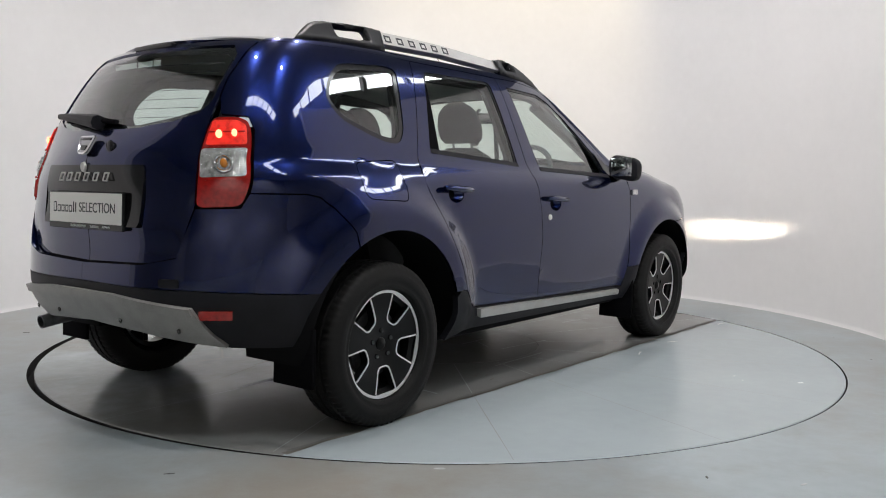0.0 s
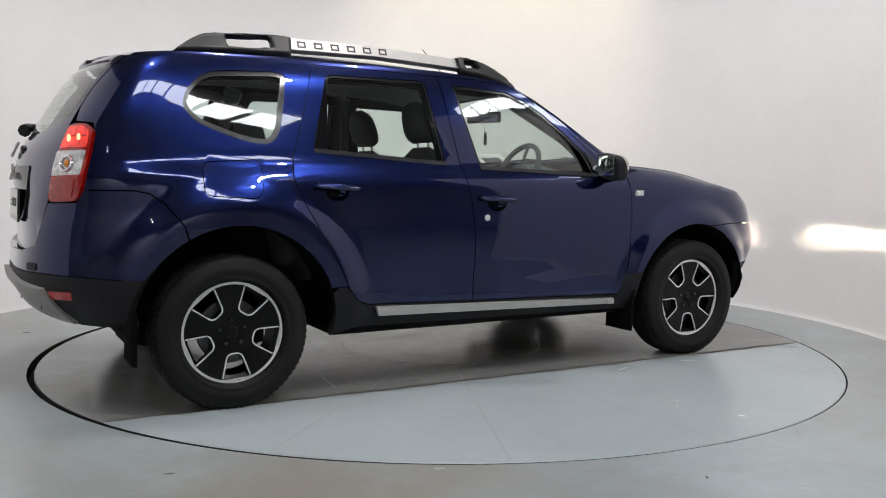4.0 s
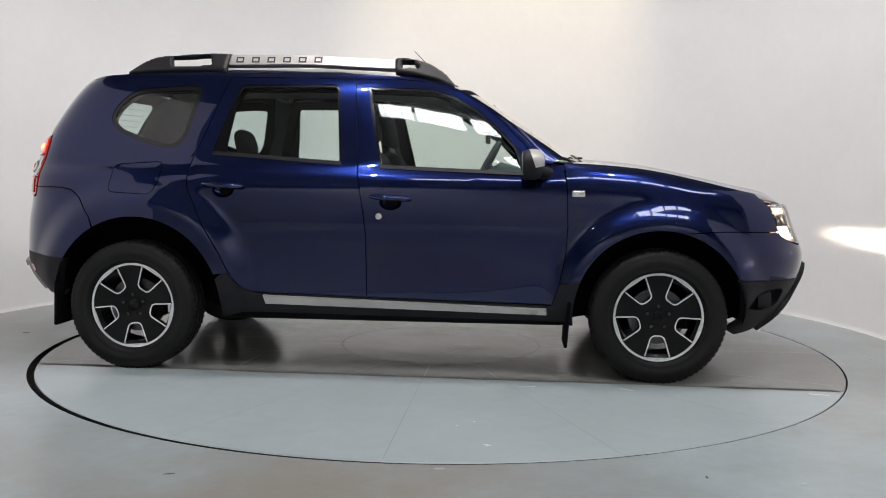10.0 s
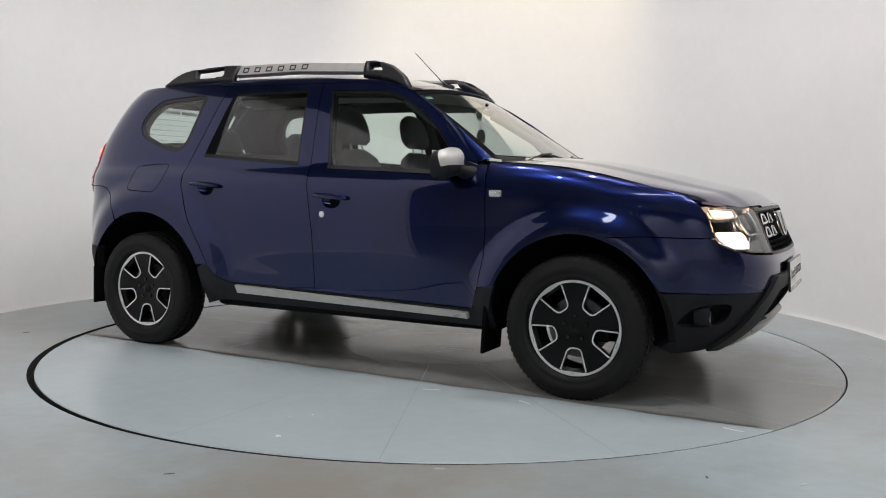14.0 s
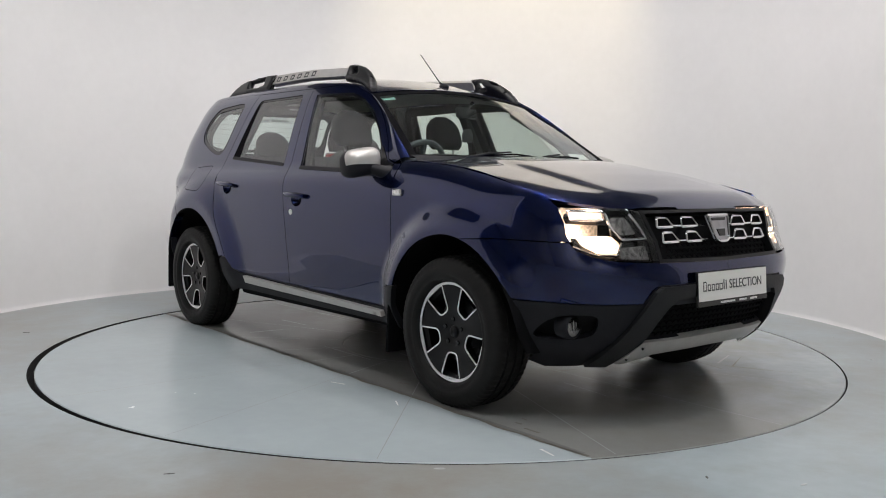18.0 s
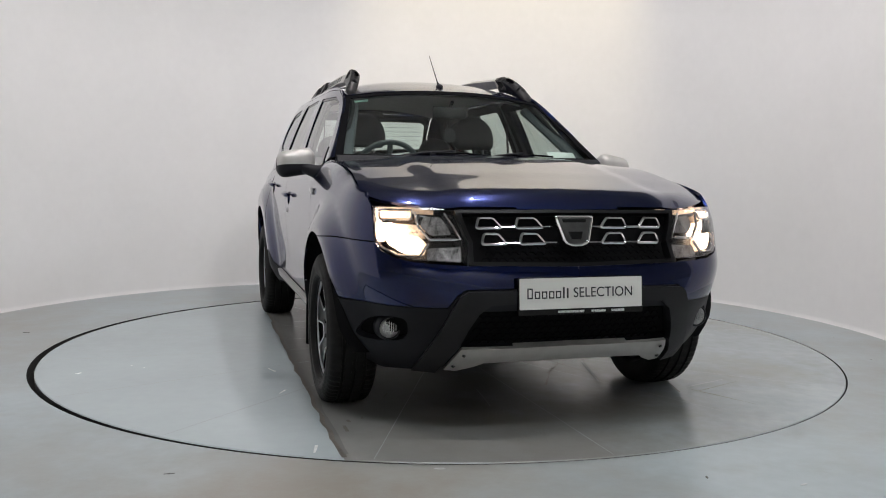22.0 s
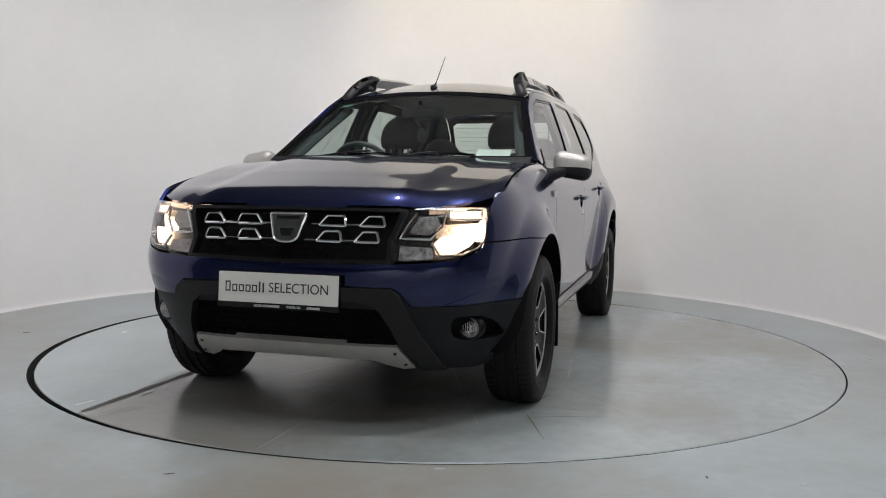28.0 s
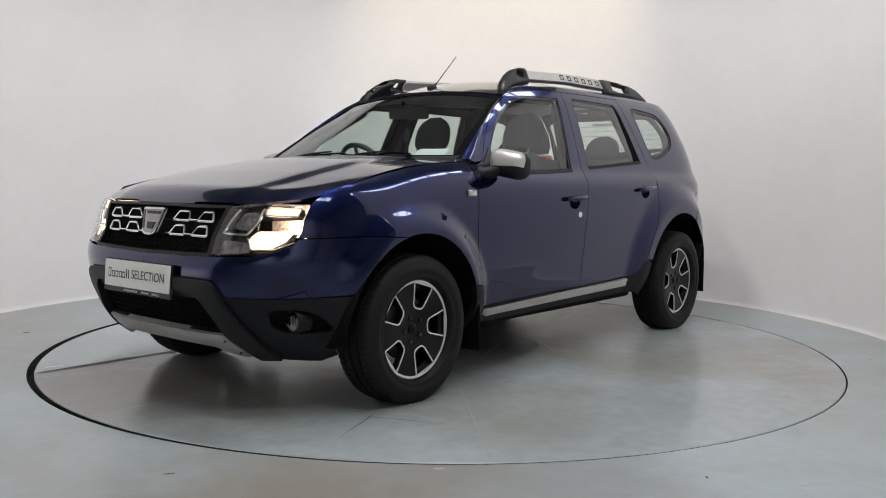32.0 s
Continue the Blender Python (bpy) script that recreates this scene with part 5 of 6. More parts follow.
# ---- fittings on the car ----
# roof bars
for side in ("right", "left"):
    sg = -1 if side == "right" else 1

    def lean(x, z):
        """The slanted outer face of a roof bar."""
        return (x, -0.545 + (z - 1.46) * 0.50, z)

    bar = skin("roof_bar", lean, [(-0.955, 1.603), (-0.5, 1.606), (-0.02, 1.580), (0.005, 1.580), (0.005, 1.622), (-0.02, 1.628), (-0.45, 1.655), (-0.7, 1.660), (-0.955, 1.660)], SILVER, car, "satin silver roof bar", sides=side, thick=0.035, back=True, step=0.04)
    pod("rear_foot", lean, [(-1.51, 1.540), (-1.43, 1.600), (-1.385, 1.628), (-1.31, 1.646), (-1.15, 1.657), (-0.932, 1.662), (-0.950, 1.556), (-1.2, 1.558), (-1.4, 1.548)], FOOT, bar, "black plastic foot", holes=[round_poly([(-1.245, 1.588), (-1.255, 1.630), (-1.045, 1.642), (-1.035, 1.596)], 0.010)], side=side, thick=0.044)
    pod("front_foot", lean, [(-0.022, 1.545), (-0.030, 1.634), (0.04, 1.632), (0.12, 1.615), (0.20, 1.578), (0.26, 1.535), (0.30, 1.485), (0.30, 1.455), (0.2, 1.500), (0.1, 1.527)], FOOT, bar, "black plastic foot", holes=[round_poly([(0.015, 1.578), (0.010, 1.610), (0.070, 1.606), (0.100, 1.575)], 0.008)], side=side, thick=0.056)
    # the bar's raised characters, as plain blocks
    for k in range(6):
        x = -0.905 + k * 0.0866
        skin("raised_mark", lean, [(x, 1.615), (x + 0.043, 1.6145), (x + 0.043, 1.646), (x, 1.6465)], INK, bar, holes=[[(x + 0.008, 1.622), (x + 0.035, 1.622), (x + 0.035, 1.639), (x + 0.008, 1.639)]], sides=side, out=0.0015, thick=0.002, step=0.02)

    # door mirror
    bm = box(bmesh.new(), 0.640, 0.765, -0.995, -0.805, 1.010, 1.145, 0.050, 5)
    for v in bm.verts:
        v.co.x -= 0.10 * max(0, -0.86 - v.co.y)
        v.co.z -= 0.02 * smooth(-0.82, -0.98, v.co.y)
        if v.co.x < 0.66:
            v.co.x = 0.66
    upper = bm.copy()
    bmesh.ops.scale(upper, vec=(1.03, 1.03, 1.03), space=Matrix.Translation((-0.70, 0.895, -1.075)), verts=upper.verts)
    bmesh.ops.bisect_plane(upper, geom=upper.verts[:] + upper.edges[:] + upper.faces[:], plane_co=(0.70, 0, 1.045), plane_no=(-0.25, 0, 1), clear_inner=True)
    bmesh.ops.bisect_plane(upper, geom=upper.verts[:] + upper.edges[:] + upper.faces[:], plane_co=(0.712, 0, 1.075), plane_no=(1, 0, 0.35), clear_inner=True)
    for b in (bm, upper):
        if sg > 0:
            bmesh.ops.scale(b, vec=(1, -1, 1), verts=b.verts)
    mirror = part("door_mirror", bm, TRIM, car, "silver-capped black door mirror", angle=60)
    part("mirror_cap", upper, SILVER, mirror, "satin silver cap", angle=60)
    bm = bmesh.new()
    tube(bm, [(0.775, sg * 0.775, 1.020), (0.765, sg * 0.805, 1.022), (0.745, sg * 0.840, 1.035), (0.715, sg * 0.885, 1.055)], [0.050, 0.042, 0.036, 0.034], 14, flat=0.8)
    part("mirror_arm", bm, TRIM, mirror)
    bm = box(bmesh.new(), 0.655, 0.659, min(sg * 0.83, sg * 0.96), max(sg * 0.83, sg * 0.96), 1.022, 1.128, 0.0015)
    part("mirror_glass", bm, CHROME, mirror, "mirror glass")
    skin("mirror_triangle", body, [(0.672, 1.020), (0.660, 1.10), (0.640, 1.155), (0.735, 1.075), (0.80, 1.062), (0.80, 1.02)], GLOSS_BLACK, mirror, sides=side, out=0.004, thick=0.008)
    # side repeater
    p, n = on_body(0.935, 0.927, 0.004)
    bm = box(bmesh.new(), p.x - 0.032, p.x + 0.032, -0.010, 0.008, p.z - 0.017, p.z + 0.017, 0.008, 3)
    bmesh.ops.translate(bm, vec=(0, -sg * p.y, 0), verts=bm.verts)
    part("side_repeater", bm, CLEAR_LAMP, car, "clear side repeater lamp")

for ob in [o for o in car.children if o.name.startswith(("front_door", "rear_door"))]:
    me = ob.data
    sg = 1 if sum(v.co.y for v in me.vertices) > 0 else -1
    x0, z0 = (-0.099, 0.892) if ob.name.startswith("front") else (-0.957, 0.945)
    w = 0.205
    bm = bmesh.new()
    path = [(x0 + w * u, sg * (half_width(x0 + w * u, z0) + 0.002 + 0.026 * math.sin(math.pi * min(1, 0.12 + u * 0.80)) ** 0.6), z0 + 0.011 - 0.012 * u) for u in (0, 0.06, 0.15, 0.3, 0.5, 0.7, 0.85, 0.95, 1.0)]
    tube(bm, path, [0.010, 0.0155, 0.018, 0.019, 0.0195, 0.019, 0.018, 0.0155, 0.010], 12, flat=0.75)
    part("door_handle", bm, PAINT, ob, "body-coloured pull handle")
    # hollow behind the handle
    def bowl(s, z, cx=x0 + 0.1025, cz=z0 - 0.019):
        p = body(s, z)
        r2 = ((s - cx) / (CUP[0] + 0.004)) ** 2 + ((z - cz) / (CUP[1] + 0.004)) ** 2
        return (p[0], p[1] + 0.042 * max(0, 1 - r2) ** 0.7, p[2])

    skin("handle_cup", bowl, inset(cup(x0, z0), -0.0035), PAINT, ob, sides="left" if sg > 0 else "right", thick=0.004, step=0.010)
    if ob.name.startswith("front"):
        bm = bmesh.new()
        lathe(bm, [(0.001, 0.010), (0.012, 0.010), (0.016, 0.006), (0.017, 0.0)], 20, "y")
        bmesh.ops.translate(bm, vec=(-0.055, half_width(-0.055, 0.803) - 0.004, 0.803), verts=bm.verts)
        if sg < 0:
            bmesh.ops.scale(bm, vec=(1, -1, 1), verts=bm.verts)
        part("lock", bm, ALUMINIUM, ob, "round door lock")


# number plates: dealer plates with one word that can be read
def plate(sgx):
    if sgx > 0:
        c, tilt = Vector((2.172, -0.003, 0.565)), 4
    else:
        c, tilt = Vector((-2.112, 0, 0.866)), -2
    m = Matrix.Translation(c) @ (pose(0, 0, 0, 90 - tilt, 0, 90) if sgx > 0 else pose(0, 0, 0, 90 + tilt, 0, -90))
    w, h = 0.262, 0.062
    bm = bmesh.new()
    prism(bm, round_poly([(-w, -h - 0.022), (w, -h - 0.022), (w, h), (-w, h)], 0.006, 2), m, 0.010, 0.002)
    holder = part("number_plate", bm, GLOSS_BLACK, car, "black plate holder with white dealer plate", angle=30)
    bm = bmesh.new()
    prism(bm, round_poly([(-w + 0.006, -h + 0.002), (w - 0.006, -h + 0.002), (w - 0.006, h - 0.005), (-w + 0.006, h - 0.005)], 0.004, 2), m @ pose(0, 0, 0.0085), 0.003)
    part("plate_face", bm, WHITE_PLATE, holder, "white plate")
    # the first word stands as plain bars
    for k, (x, tall) in enumerate(((-0.214, 0.040), (-0.184, 0.028), (-0.155, 0.028), (-0.126, 0.028), (-0.098, 0.028), (-0.076, 0.042), (-0.060, 0.038))):
        bm = bmesh.new()
        wd = 0.022 if k < 5 else 0.007
        prism(bm, [(x - wd / 2, -0.020), (x + wd / 2, -0.020), (x + wd / 2, -0.020 + tall), (x - wd / 2, -0.020 + tall)], m @ pose(0, 0, 0.0115), 0.0008)
        if k < 5:
            inner = [(x - wd / 2 + 0.005, -0.015), (x + wd / 2 - 0.005, -0.015), (x + wd / 2 - 0.005, -0.025 + tall), (x - wd / 2 + 0.005, -0.025 + tall)]
            ob = part("plate_bar", bm, INK, holder, flat=True)
            bm = bmesh.new()
            prism(bm, inner, m @ pose(0, 0, 0.0117), 0.0010)
            part("plate_bar_gap", bm, WHITE_PLATE, holder, flat=True)
        else:
            part("plate_bar", bm, INK, holder, flat=True)
    letters("plate_word", "SELECTION", 0.054, INK, holder, m @ pose(0.090, -0.001, 0.0121) @ Matrix.Diagonal((0.92, 1, 1, 1)), 0.0006)
    for x0, x1 in ((-0.10, 0.01), (0.04, 0.10), (0.125, 0.18)):
        bm = bmesh.new()
        prism(bm, [(x0, -h - 0.014), (x1, -h - 0.014), (x1, -h - 0.005), (x0, -h - 0.005)], m @ pose(0, 0, 0.0085), 0.0015)
        part("small_print", bm, STICKER, holder, flat=True)


plate(1)
plate(-1)

# raised characters on the tailgate, as plain blocks
for k in range(6):
    y = 0.155 - k * 0.062
    p, n = on_body(rear_y(abs(y), 0.985)[0], 0.985, 0.014)
    bm = bmesh.new()
    m = Matrix.Translation((p.x, y, 0.985)) @ pose(0, 0, 0, 72, 0, -90)
    for q in ((-0.016, -0.011, -0.018, 0.018), (0.011, 0.016, -0.018, 0.018), (-0.016, 0.016, 0.013, 0.018), (-0.016, 0.016, -0.018, -0.013)):
        prism(bm, [(q[0], q[2]), (q[1], q[2]), (q[1], q[3]), (q[0], q[3])], m, 0.004)
    part("raised_mark", bm, SILVER, tailgate, flat=True)
bm = bmesh.new()
lathe(bm, [(0.001, 0.010), (0.014, 0.009), (0.016, 0.0)], 20, "x")
bmesh.ops.scale(bm, vec=(-1, 1, 1.3), verts=bm.verts)
bmesh.ops.translate(bm, vec=(TAIL(1.02) - TAIL_BULGE(1.02) - 0.006, 0, 1.022), verts=bm.verts)
part("round_badge", bm, SILVER, tailgate, "small round silver badge")

bm = bmesh.new()
lathe(bm, [(0.001, 0.012), (0.016, 0.012), (0.022, 0.008), (0.024, 0.0)], 20, "x")
bmesh.ops.scale(bm, vec=(-1, 1, 1), verts=bm.verts)
bmesh.ops.translate(bm, vec=(body(rear_y(0.13, 1.10)[0], 1.10)[0] + 0.002, -0.13, 1.100), verts=bm.verts)
part("tailgate_lock", bm, GLOSS_BLACK, tailgate, "round black tailgate lock")

# rear wiper
bm = bmesh.new()
tube(bm, [Vector((body(rear_y(abs(y), z)[0], z)[0] - 0.025, y, z + 0.01)) for y, z in ((-0.02, 1.185), (0.10, 1.200), (0.25, 1.215), (0.42, 1.228))], [0.030, 0.024, 0.018, 0.012], 8)
wiper = part("rear_wiper", bm, TRIM, car, "black rear wiper")
bm = bmesh.new()
tube(bm, [Vector((body(rear_y(abs(y), z)[0], z)[0] - 0.018, y, z)) for y, z in ((-0.12, 1.195), (0.1, 1.212), (0.3, 1.228), (0.48, 1.240))], 0.011, 6)
part("wiper_blade", bm, SEAL, wiper)
bm = box(bmesh.new(), -1.812, -1.770, -0.13, 0.13, 1.508, 1.526, 0.006)
part("brake_light", bm, GLOSS_BLACK, tailgate, "dark high-level brake light")
bm = bmesh.new()
for z in (1.21, 1.245, 1.28, 1.315, 1.35, 1.385, 1.42):
    pts = []
    for i in range(13):
        y = -0.46 + 0.92 * i / 12
        p = Vector(body(rear_y(abs(y), z)[0], z))
        pts.append((p.x + 0.009, y, z))
    tube(bm, pts, 0.0011, 4)
part("heater_wire", bm, INK, tailgate, "thin heater wires")
for k, (y0, y1) in enumerate(((0.17, 0.02), (0.005, -0.09), (-0.10, -0.145))):
    a, b = Vector(body(RE, 1.445)), Vector(body(RE, 1.425))
    bm = box(bmesh.new(), a.x + 0.012, a.x + 0.014, y1, y0, 1.425, 1.447)
    part("window_lettering", bm, STICKER, tailgate, flat=True)

# windscreen: wipers, stickers, cowl, bonnet jets
bm = bmesh.new()
cowl = []
for i in range(25):
    w = -1 + 2 * i / 24
    p = Vector(screen(0.985, abs(w)))
    y = p.y if w > 0 else -p.y
    cowl.append((bm.verts.new((p.x - 0.02, y, p.z + 0.012)), bm.verts.new((p.x + 0.03, y, p.z - 0.004)), bm.verts.new((p.x + 0.06, y, p.z - 0.035))))
for a, b in zip(cowl, cowl[1:]):
    for j in range(2):
        bm.faces.new((a[j], b[j], b[j + 1], a[j + 1]))
part("scuttle", bm, TRIM, car, "black plastic scuttle panel")
for pts in ([(0.97, -0.62), (0.90, -0.40), (0.88, -0.1), (0.91, 0.08)], [(0.97, 0.02), (0.91, 0.20), (0.885, 0.45), (0.90, 0.62)]):
    path = []
    for v, w in pts:
        p = Vector(screen(min(0.99, v + 0.055), abs(w)))
        path.append((p.x + 0.006, w * 0.70, p.z + 0.007))
    bm = bmesh.new()
    tube(bm, path, 0.005, 6)
    wp = part("wiper", bm, SEAL, car, "black windscreen wiper")
    bm = bmesh.new()
    tube(bm, [(path[0][0] + 0.04, path[0][1] - 0.10, path[0][2] - 0.02), (path[1][0] + 0.012, path[1][1], path[1][2] + 0.008), (path[2][0] + 0.006, path[2][1] - 0.05, path[2][2] + 0.010)], [0.009, 0.006, 0.005], 6)
    part("wiper_arm", bm, TRIM, wp)


def on_screen(name, v0, v1, y0, y1, mat, label):
    bm = bmesh.new()
    quad = []
    for v, y in ((v0, y0), (v0, y1), (v1, y1), (v1, y0)):
        w = abs(y) / (0.555 + 0.165 * v)
        p = Vector(screen(v, w))
        quad.append(Vector((p.x - 0.010, y, p.z - 0.010)))
    lo = [bm.verts.new(q) for q in quad]
    hi = [bm.verts.new(q + Vector((-0.001, 0, -0.001))) for q in quad]
    bm.faces.new(lo)
    bm.faces.new(hi[::-1])
    for i in range(4):
        bm.faces.new((lo[i], lo[(i + 1) % 4], hi[(i + 1) % 4], hi[i]))
    return part(name, bm, mat, car, label, flat=True)


on_screen("tax_disc_holder", 0.84, 0.925, 0.43, 0.60, STICKER, "white paper slip behind the windscreen")
on_screen("sticker", 0.045, 0.085, -0.53, -0.455, STICKER_GREEN, "small pale green sticker")
for y in (-0.25, 0.25):
    p = Vector(bonnet_top(0.98, y))
    bm = box(bmesh.new(), p.x - 0.014, p.x + 0.014, y - 0.012, y + 0.012, p.z - 0.004, p.z + 0.010, 0.004)
    part("washer_jet", bm, TRIM, car, "black washer jet")

# aerial
bm = bmesh.new()
bmesh.ops.create_uvsphere(bm, u_segments=20, v_segments=10, radius=1, matrix=Matrix.Translation((0.24, 0, 1.530)) @ Matrix.Diagonal((0.045, 0.020, 0.020, 1)))
tube(bm, [(0.235, 0, 1.535), (0.205, 0, 1.562)], [0.011, 0.005], 8)
aerial = part("aerial", bm, TRIM, car, "black roof aerial")
part("aerial_rod", tube(bmesh.new(), [(0.212, 0, 1.554), (0.020, 0, 1.742)], [0.0032, 0.002], 6), SEAL, aerial)

# mud flaps
for sg in (-1, 1):
    for x, z0, z1 in ((0.905, 0.165, 0.44), (-1.735, 0.215, 0.44)):
        bm = box(bmesh.new(), x - 0.012, x + 0.006, min(sg * 0.66, sg * 0.872), max(sg * 0.66, sg * 0.872), z0, z1, 0.005)
        for v in bm.verts:
            v.co.x -= 0.10 * (z1 - v.co.z) * (0.6 if x > 0 else 0.3)
        part("mud_flap", bm, SEAL, car, "black rubber mud flap")


# ---- inside the car ----
def cushion(bm, rows, y, n=24, power=3.2):
    """A padded form lofted through rows of (x, z, half depth, half width), rounded at both ends."""
    rings = []
    for x, z, d, w in rows:
        ring = []
        for i in range(n):
            a = 2 * math.pi * i / n
            c, q = math.cos(a), math.sin(a)
            k = (abs(c) ** power + abs(q) ** power) ** (-1 / power)
            ring.append(bm.verts.new((x + d * c * k, y + w * q * k, z)))
        rings.append(ring)
    for a, b in zip(rings, rings[1:]):
        for i in range(n):
            bm.faces.new((a[i], a[(i + 1) % n], b[(i + 1) % n], b[i]))
    bm.faces.new(rings[0][::-1])
    bm.faces.new(rings[-1])
    return bm


def headrest(x, z, y, w, h, parent):
    """A rounded headrest on two steel posts."""
    rows = [(x - 0.25 * h * u, z + h * u, 0.058 * math.sqrt(max(0.02, 1 - (2 * u - 1) ** 4)), w * (0.80 + 0.20 * math.sin(math.pi * min(1, u + 0.18))) * max(0.35, 1 - max(0, (u - 0.62) / 0.38) ** 2.6 * 0.62) * (1 if u > 0.05 else 0.9)) for u in [k / 10 for k in range(11)]]
    part("headrest", cushion(bmesh.new(), rows, y, 24, 2.6), FABRIC, parent, angle=70)
    for d in (-0.06, 0.06):
        part("headrest_post", tube(bmesh.new(), [(x + 0.03, y + d, z - 0.10), (x - 0.01, y + d, z + 0.04)], 0.007, 6), STEEL, parent)


def seat(x, y, w, name="front_seat"):
    """A car seat: cushion, backrest and headrest on two posts."""
    bm = box(bmesh.new(), x - 0.02, x + 0.50, y - w / 2, y + w / 2, 0.50, 0.66, 0.05, 3)
    root = part(name, bm, FABRIC, car, "dark grey fabric seat", angle=60)
    rows = []
    for k in range(13):
        u = k / 12
        rows.append((x + 0.02 - 0.16 * u, 0.58 + 0.58 * u, 0.075 * math.sqrt(max(0.03, 1 - max(0, (u - 0.75) / 0.25) ** 3)), w / 2 * (1.0 - 0.30 * smooth(0.45, 1.0, u)) * math.sqrt(max(0.25, 1 - max(0, (u - 0.8) / 0.2) ** 3 * 0.7))))
    part("backrest", cushion(bmesh.new(), rows, y), FABRIC, root, angle=70)
    headrest(x - 0.135, 1.185, y, 0.135, 0.215, root)
    return root


seat(-0.03, -0.36, 0.50)
seat(-0.03, 0.36, 0.50)
bm = box(bmesh.new(), -0.95, -0.50, -0.62, 0.62, 0.50, 0.68, 0.05, 3)
bench = part("rear_seat", bm, FABRIC, car, "dark grey fabric rear bench", angle=60)
bm = box(bmesh.new(), -0.07, 0.07, -0.63, 0.63, 0, 0.58, 0.05, 3)
bmesh.ops.transform(bm, matrix=pose(-0.97, 0, 0.58, 0, -16, 0), verts=bm.verts)
part("backrest", bm, FABRIC, bench, angle=60)
for y in (-0.38, 0.38):
    headrest(-1.10, 1.13, y, 0.125, 0.17, bench)

bm = bmesh.new()
rows = []
for x, z in ((0.40, 0.62), (0.44, 0.90), (0.48, 0.985), (0.56, 1.030), (0.72, 1.045), (0.86, 1.040), (0.95, 1.02)):
    rows.append([bm.verts.new((x - 0.05 * (abs(y) / 0.70) ** 2, y, z + 0.062 * math.exp(-(((y + 0.36) / 0.17) ** 4)) * (1 if 0.45 < x < 0.7 else 0) - 0.02 * (abs(y) / 0.7) ** 3)) for y in [-0.70 + 0.05 * k for k in range(29)]])
for a, b in zip(rows, rows[1:]):
    for j in range(28):
        bm.faces.new((a[j], a[j + 1], b[j + 1], b[j]))
dash = part("dashboard", bm, DASH_TOP, car, "blue-grey dashboard top")
bm = box(bmesh.new(), 0.33, 0.46, -0.12, 0.12, 0.55, 0.93, 0.03)
part("centre_console", bm, DASH, dash)
# steering wheel on the right
bm = bmesh.new()
tube(bm, [(0.183 * math.cos(2 * math.pi * i / 40), 0.183 * math.sin(2 * math.pi * i / 40), 0) for i in range(40)], 0.0155, 8, True)
for a in (0, 180, 270):
    c, s = math.cos(radians(a)), math.sin(radians(a))
    tube(bm, [(0.05 * c, 0.05 * s, -0.012), (0.18 * c, 0.18 * s, 0)], 0.016, 6, flat=0.5)
lathe(bm, [(0.001, 0.012), (0.06, 0.010), (0.075, -0.005), (0.06, -0.03), (0.03, -0.18)], 20, "z")
bmesh.ops.transform(bm, matrix=Matrix.Translation((0.445, -0.36, 1.030)) @ pose(0, 0, 0, 0, -62, 0) @ pose(0, 0, 0, 0, 0, 90), verts=bm.verts)
part("steering_wheel", bm, DASH, dash, "black steering wheel")
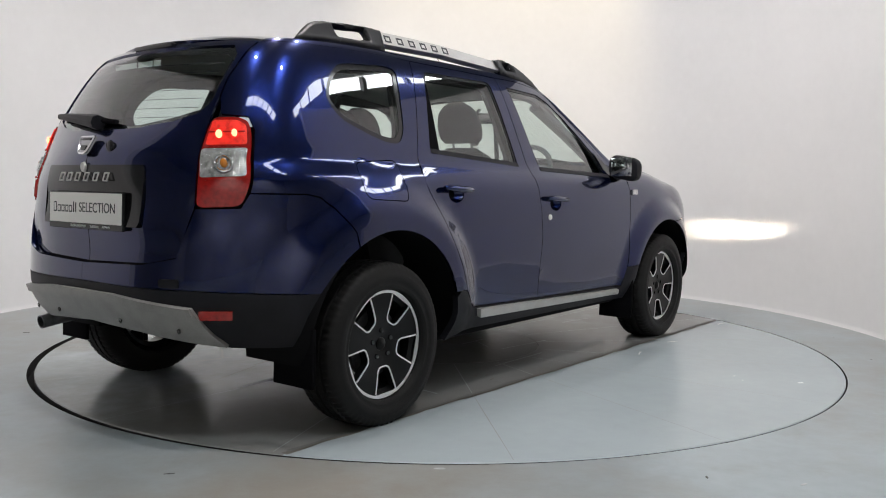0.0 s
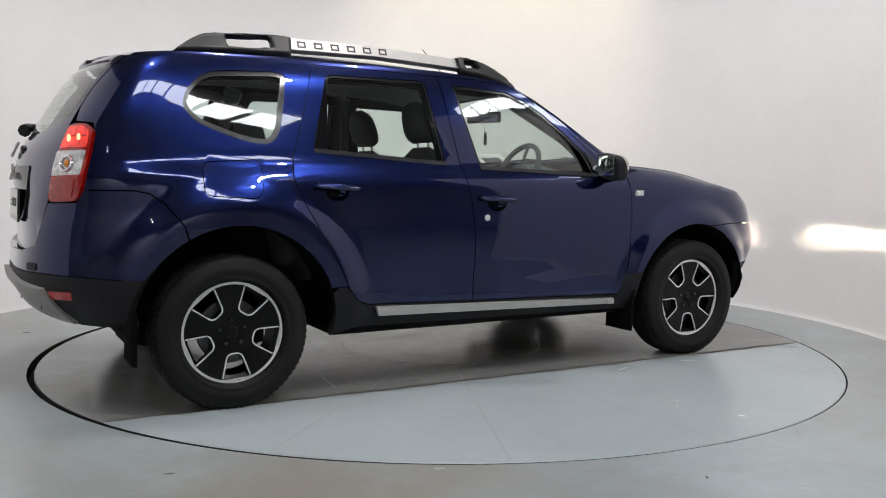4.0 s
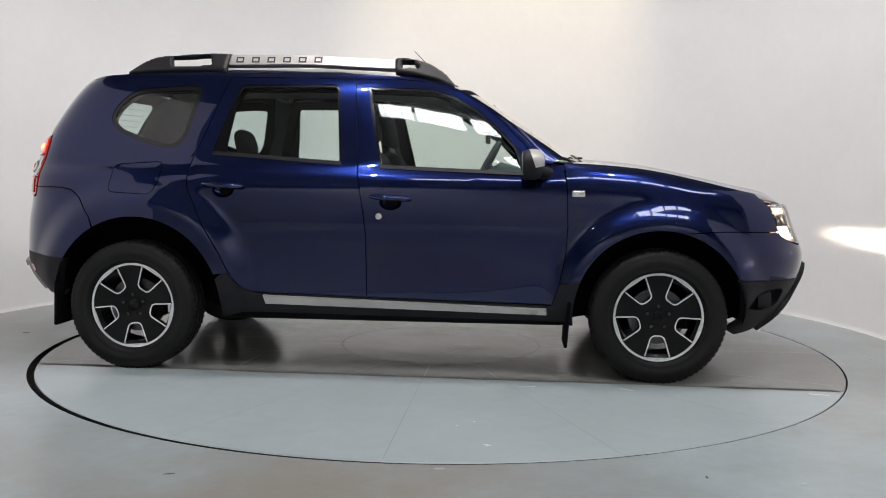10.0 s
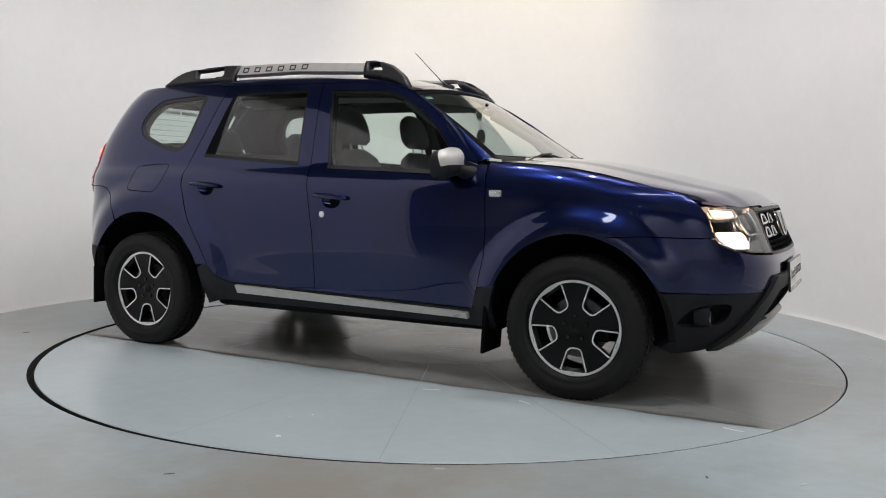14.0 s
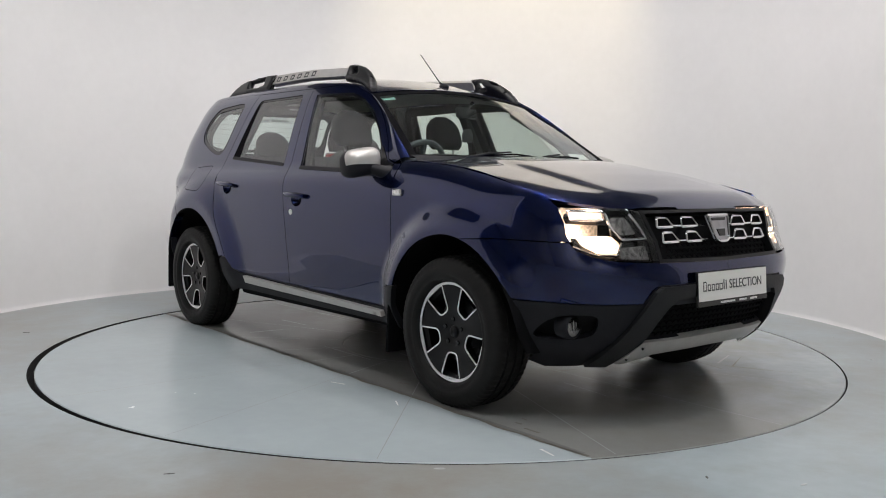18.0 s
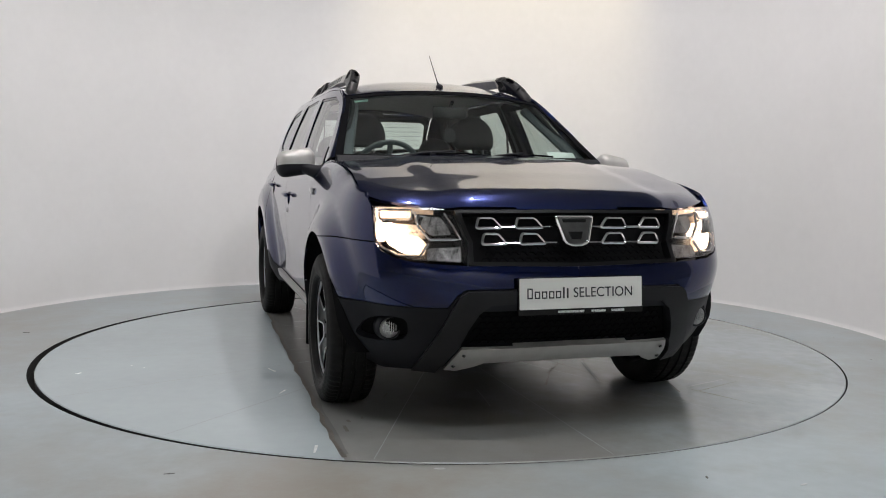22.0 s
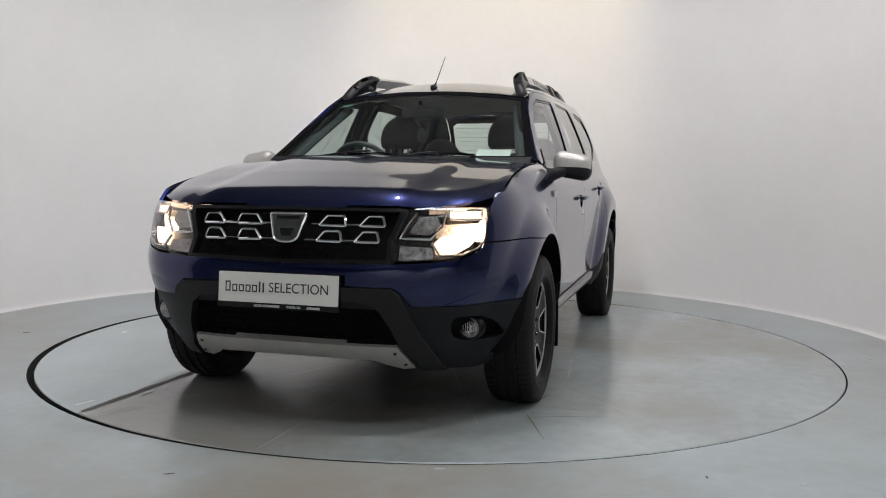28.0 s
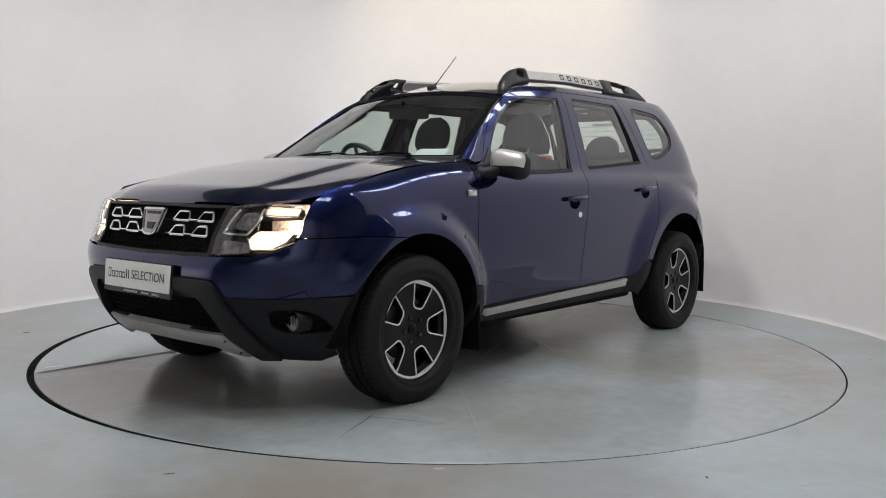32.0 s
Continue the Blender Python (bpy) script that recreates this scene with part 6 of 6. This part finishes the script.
# inside mirror and the air freshener that hangs from it
bm = box(bmesh.new(), 0.435, 0.462, -0.12, 0.12, 1.335, 1.400, 0.012, 3)
turn_in = Matrix.Translation((0.448, 0, 0)) @ pose(0, 0, 0, 0, 0, 24) @ Matrix.Translation((-0.448, 0, 0))
bmesh.ops.transform(bm, matrix=turn_in, verts=bm.verts)
mir = part("inside_mirror", bm, GLOSS_BLACK, car, "inside mirror")
bm = box(bmesh.new(), 0.432, 0.4345, -0.11, 0.11, 1.343, 1.392)
bmesh.ops.transform(bm, matrix=turn_in, verts=bm.verts)
part("mirror_glass", bm, CHROME, mir)
part("mirror_stalk", tube(bmesh.new(), [(0.45, 0, 1.39), (0.50, 0, 1.425)], 0.010, 8), GLOSS_BLACK, mir)
bm = bmesh.new()
tube(bm, [(0.45, 0, 1.335), (0.455, 0, 1.285)], 0.0012, 4)
prism(bm, round_poly([(-0.030, -0.045), (0.030, -0.045), (0.034, 0.0), (0.018, 0.032), (-0.018, 0.032), (-0.034, 0.0)], 0.008, 2), Matrix.Translation((0.457, 0, 1.248)) @ pose(0, 0, 0, 90, 0, 70), 0.006)
part("air_freshener", bm, FABRIC, mir, "dark hanging air freshener")
# load cover behind the bench
bm = box(bmesh.new(), -1.86, -1.12, -0.62, 0.62, 0.98, 1.00, 0.008)
part("load_cover", bm, FABRIC, car, "dark load cover")
for sg in (-1, 1):
    # door pillars inside
    bm = bmesh.new()
    tube(bm, [(-0.17, sg * 0.75, 0.95), (-0.19, sg * 0.69, 1.2), (-0.215, sg * 0.58, 1.48)], 0.045, 8, flat=0.5)
    part("pillar_trim", bm, DASH, car)
    bm = bmesh.new()
    tube(bm, [(-1.05, sg * 0.73, 1.05), (-0.98, sg * 0.66, 1.27), (-0.92, sg * 0.56, 1.50)], 0.055, 8, flat=0.5)
    part("pillar_trim", bm, DASH, car)
    part("belt", tube(bmesh.new(), [(-0.21, sg * 0.60, 1.38), (-0.2, sg * 0.62, 1.0), (-0.15, sg * 0.64, 0.62)], 0.02, 6, flat=0.1), FABRIC, car, "seat belt")


def motions():
    """The turntable and the car on it turn steadily."""
    rows = []
    for k in range(17):
        t = 2.0 * k
        rows.append((t, 52.19 - 5.7056 * t + 0.000535 * t * t))
    walk(disc, [(t, pose(0, 0, 0, 0, 0, a)) for t, a in rows])
    walk(car, [(t, pose(CAR_X * math.cos(radians(a)) - CAR_Y * math.sin(radians(a)), CAR_X * math.sin(radians(a)) + CAR_Y * math.cos(radians(a)), 0, 0, 0, a)) for t, a in rows])


motions()
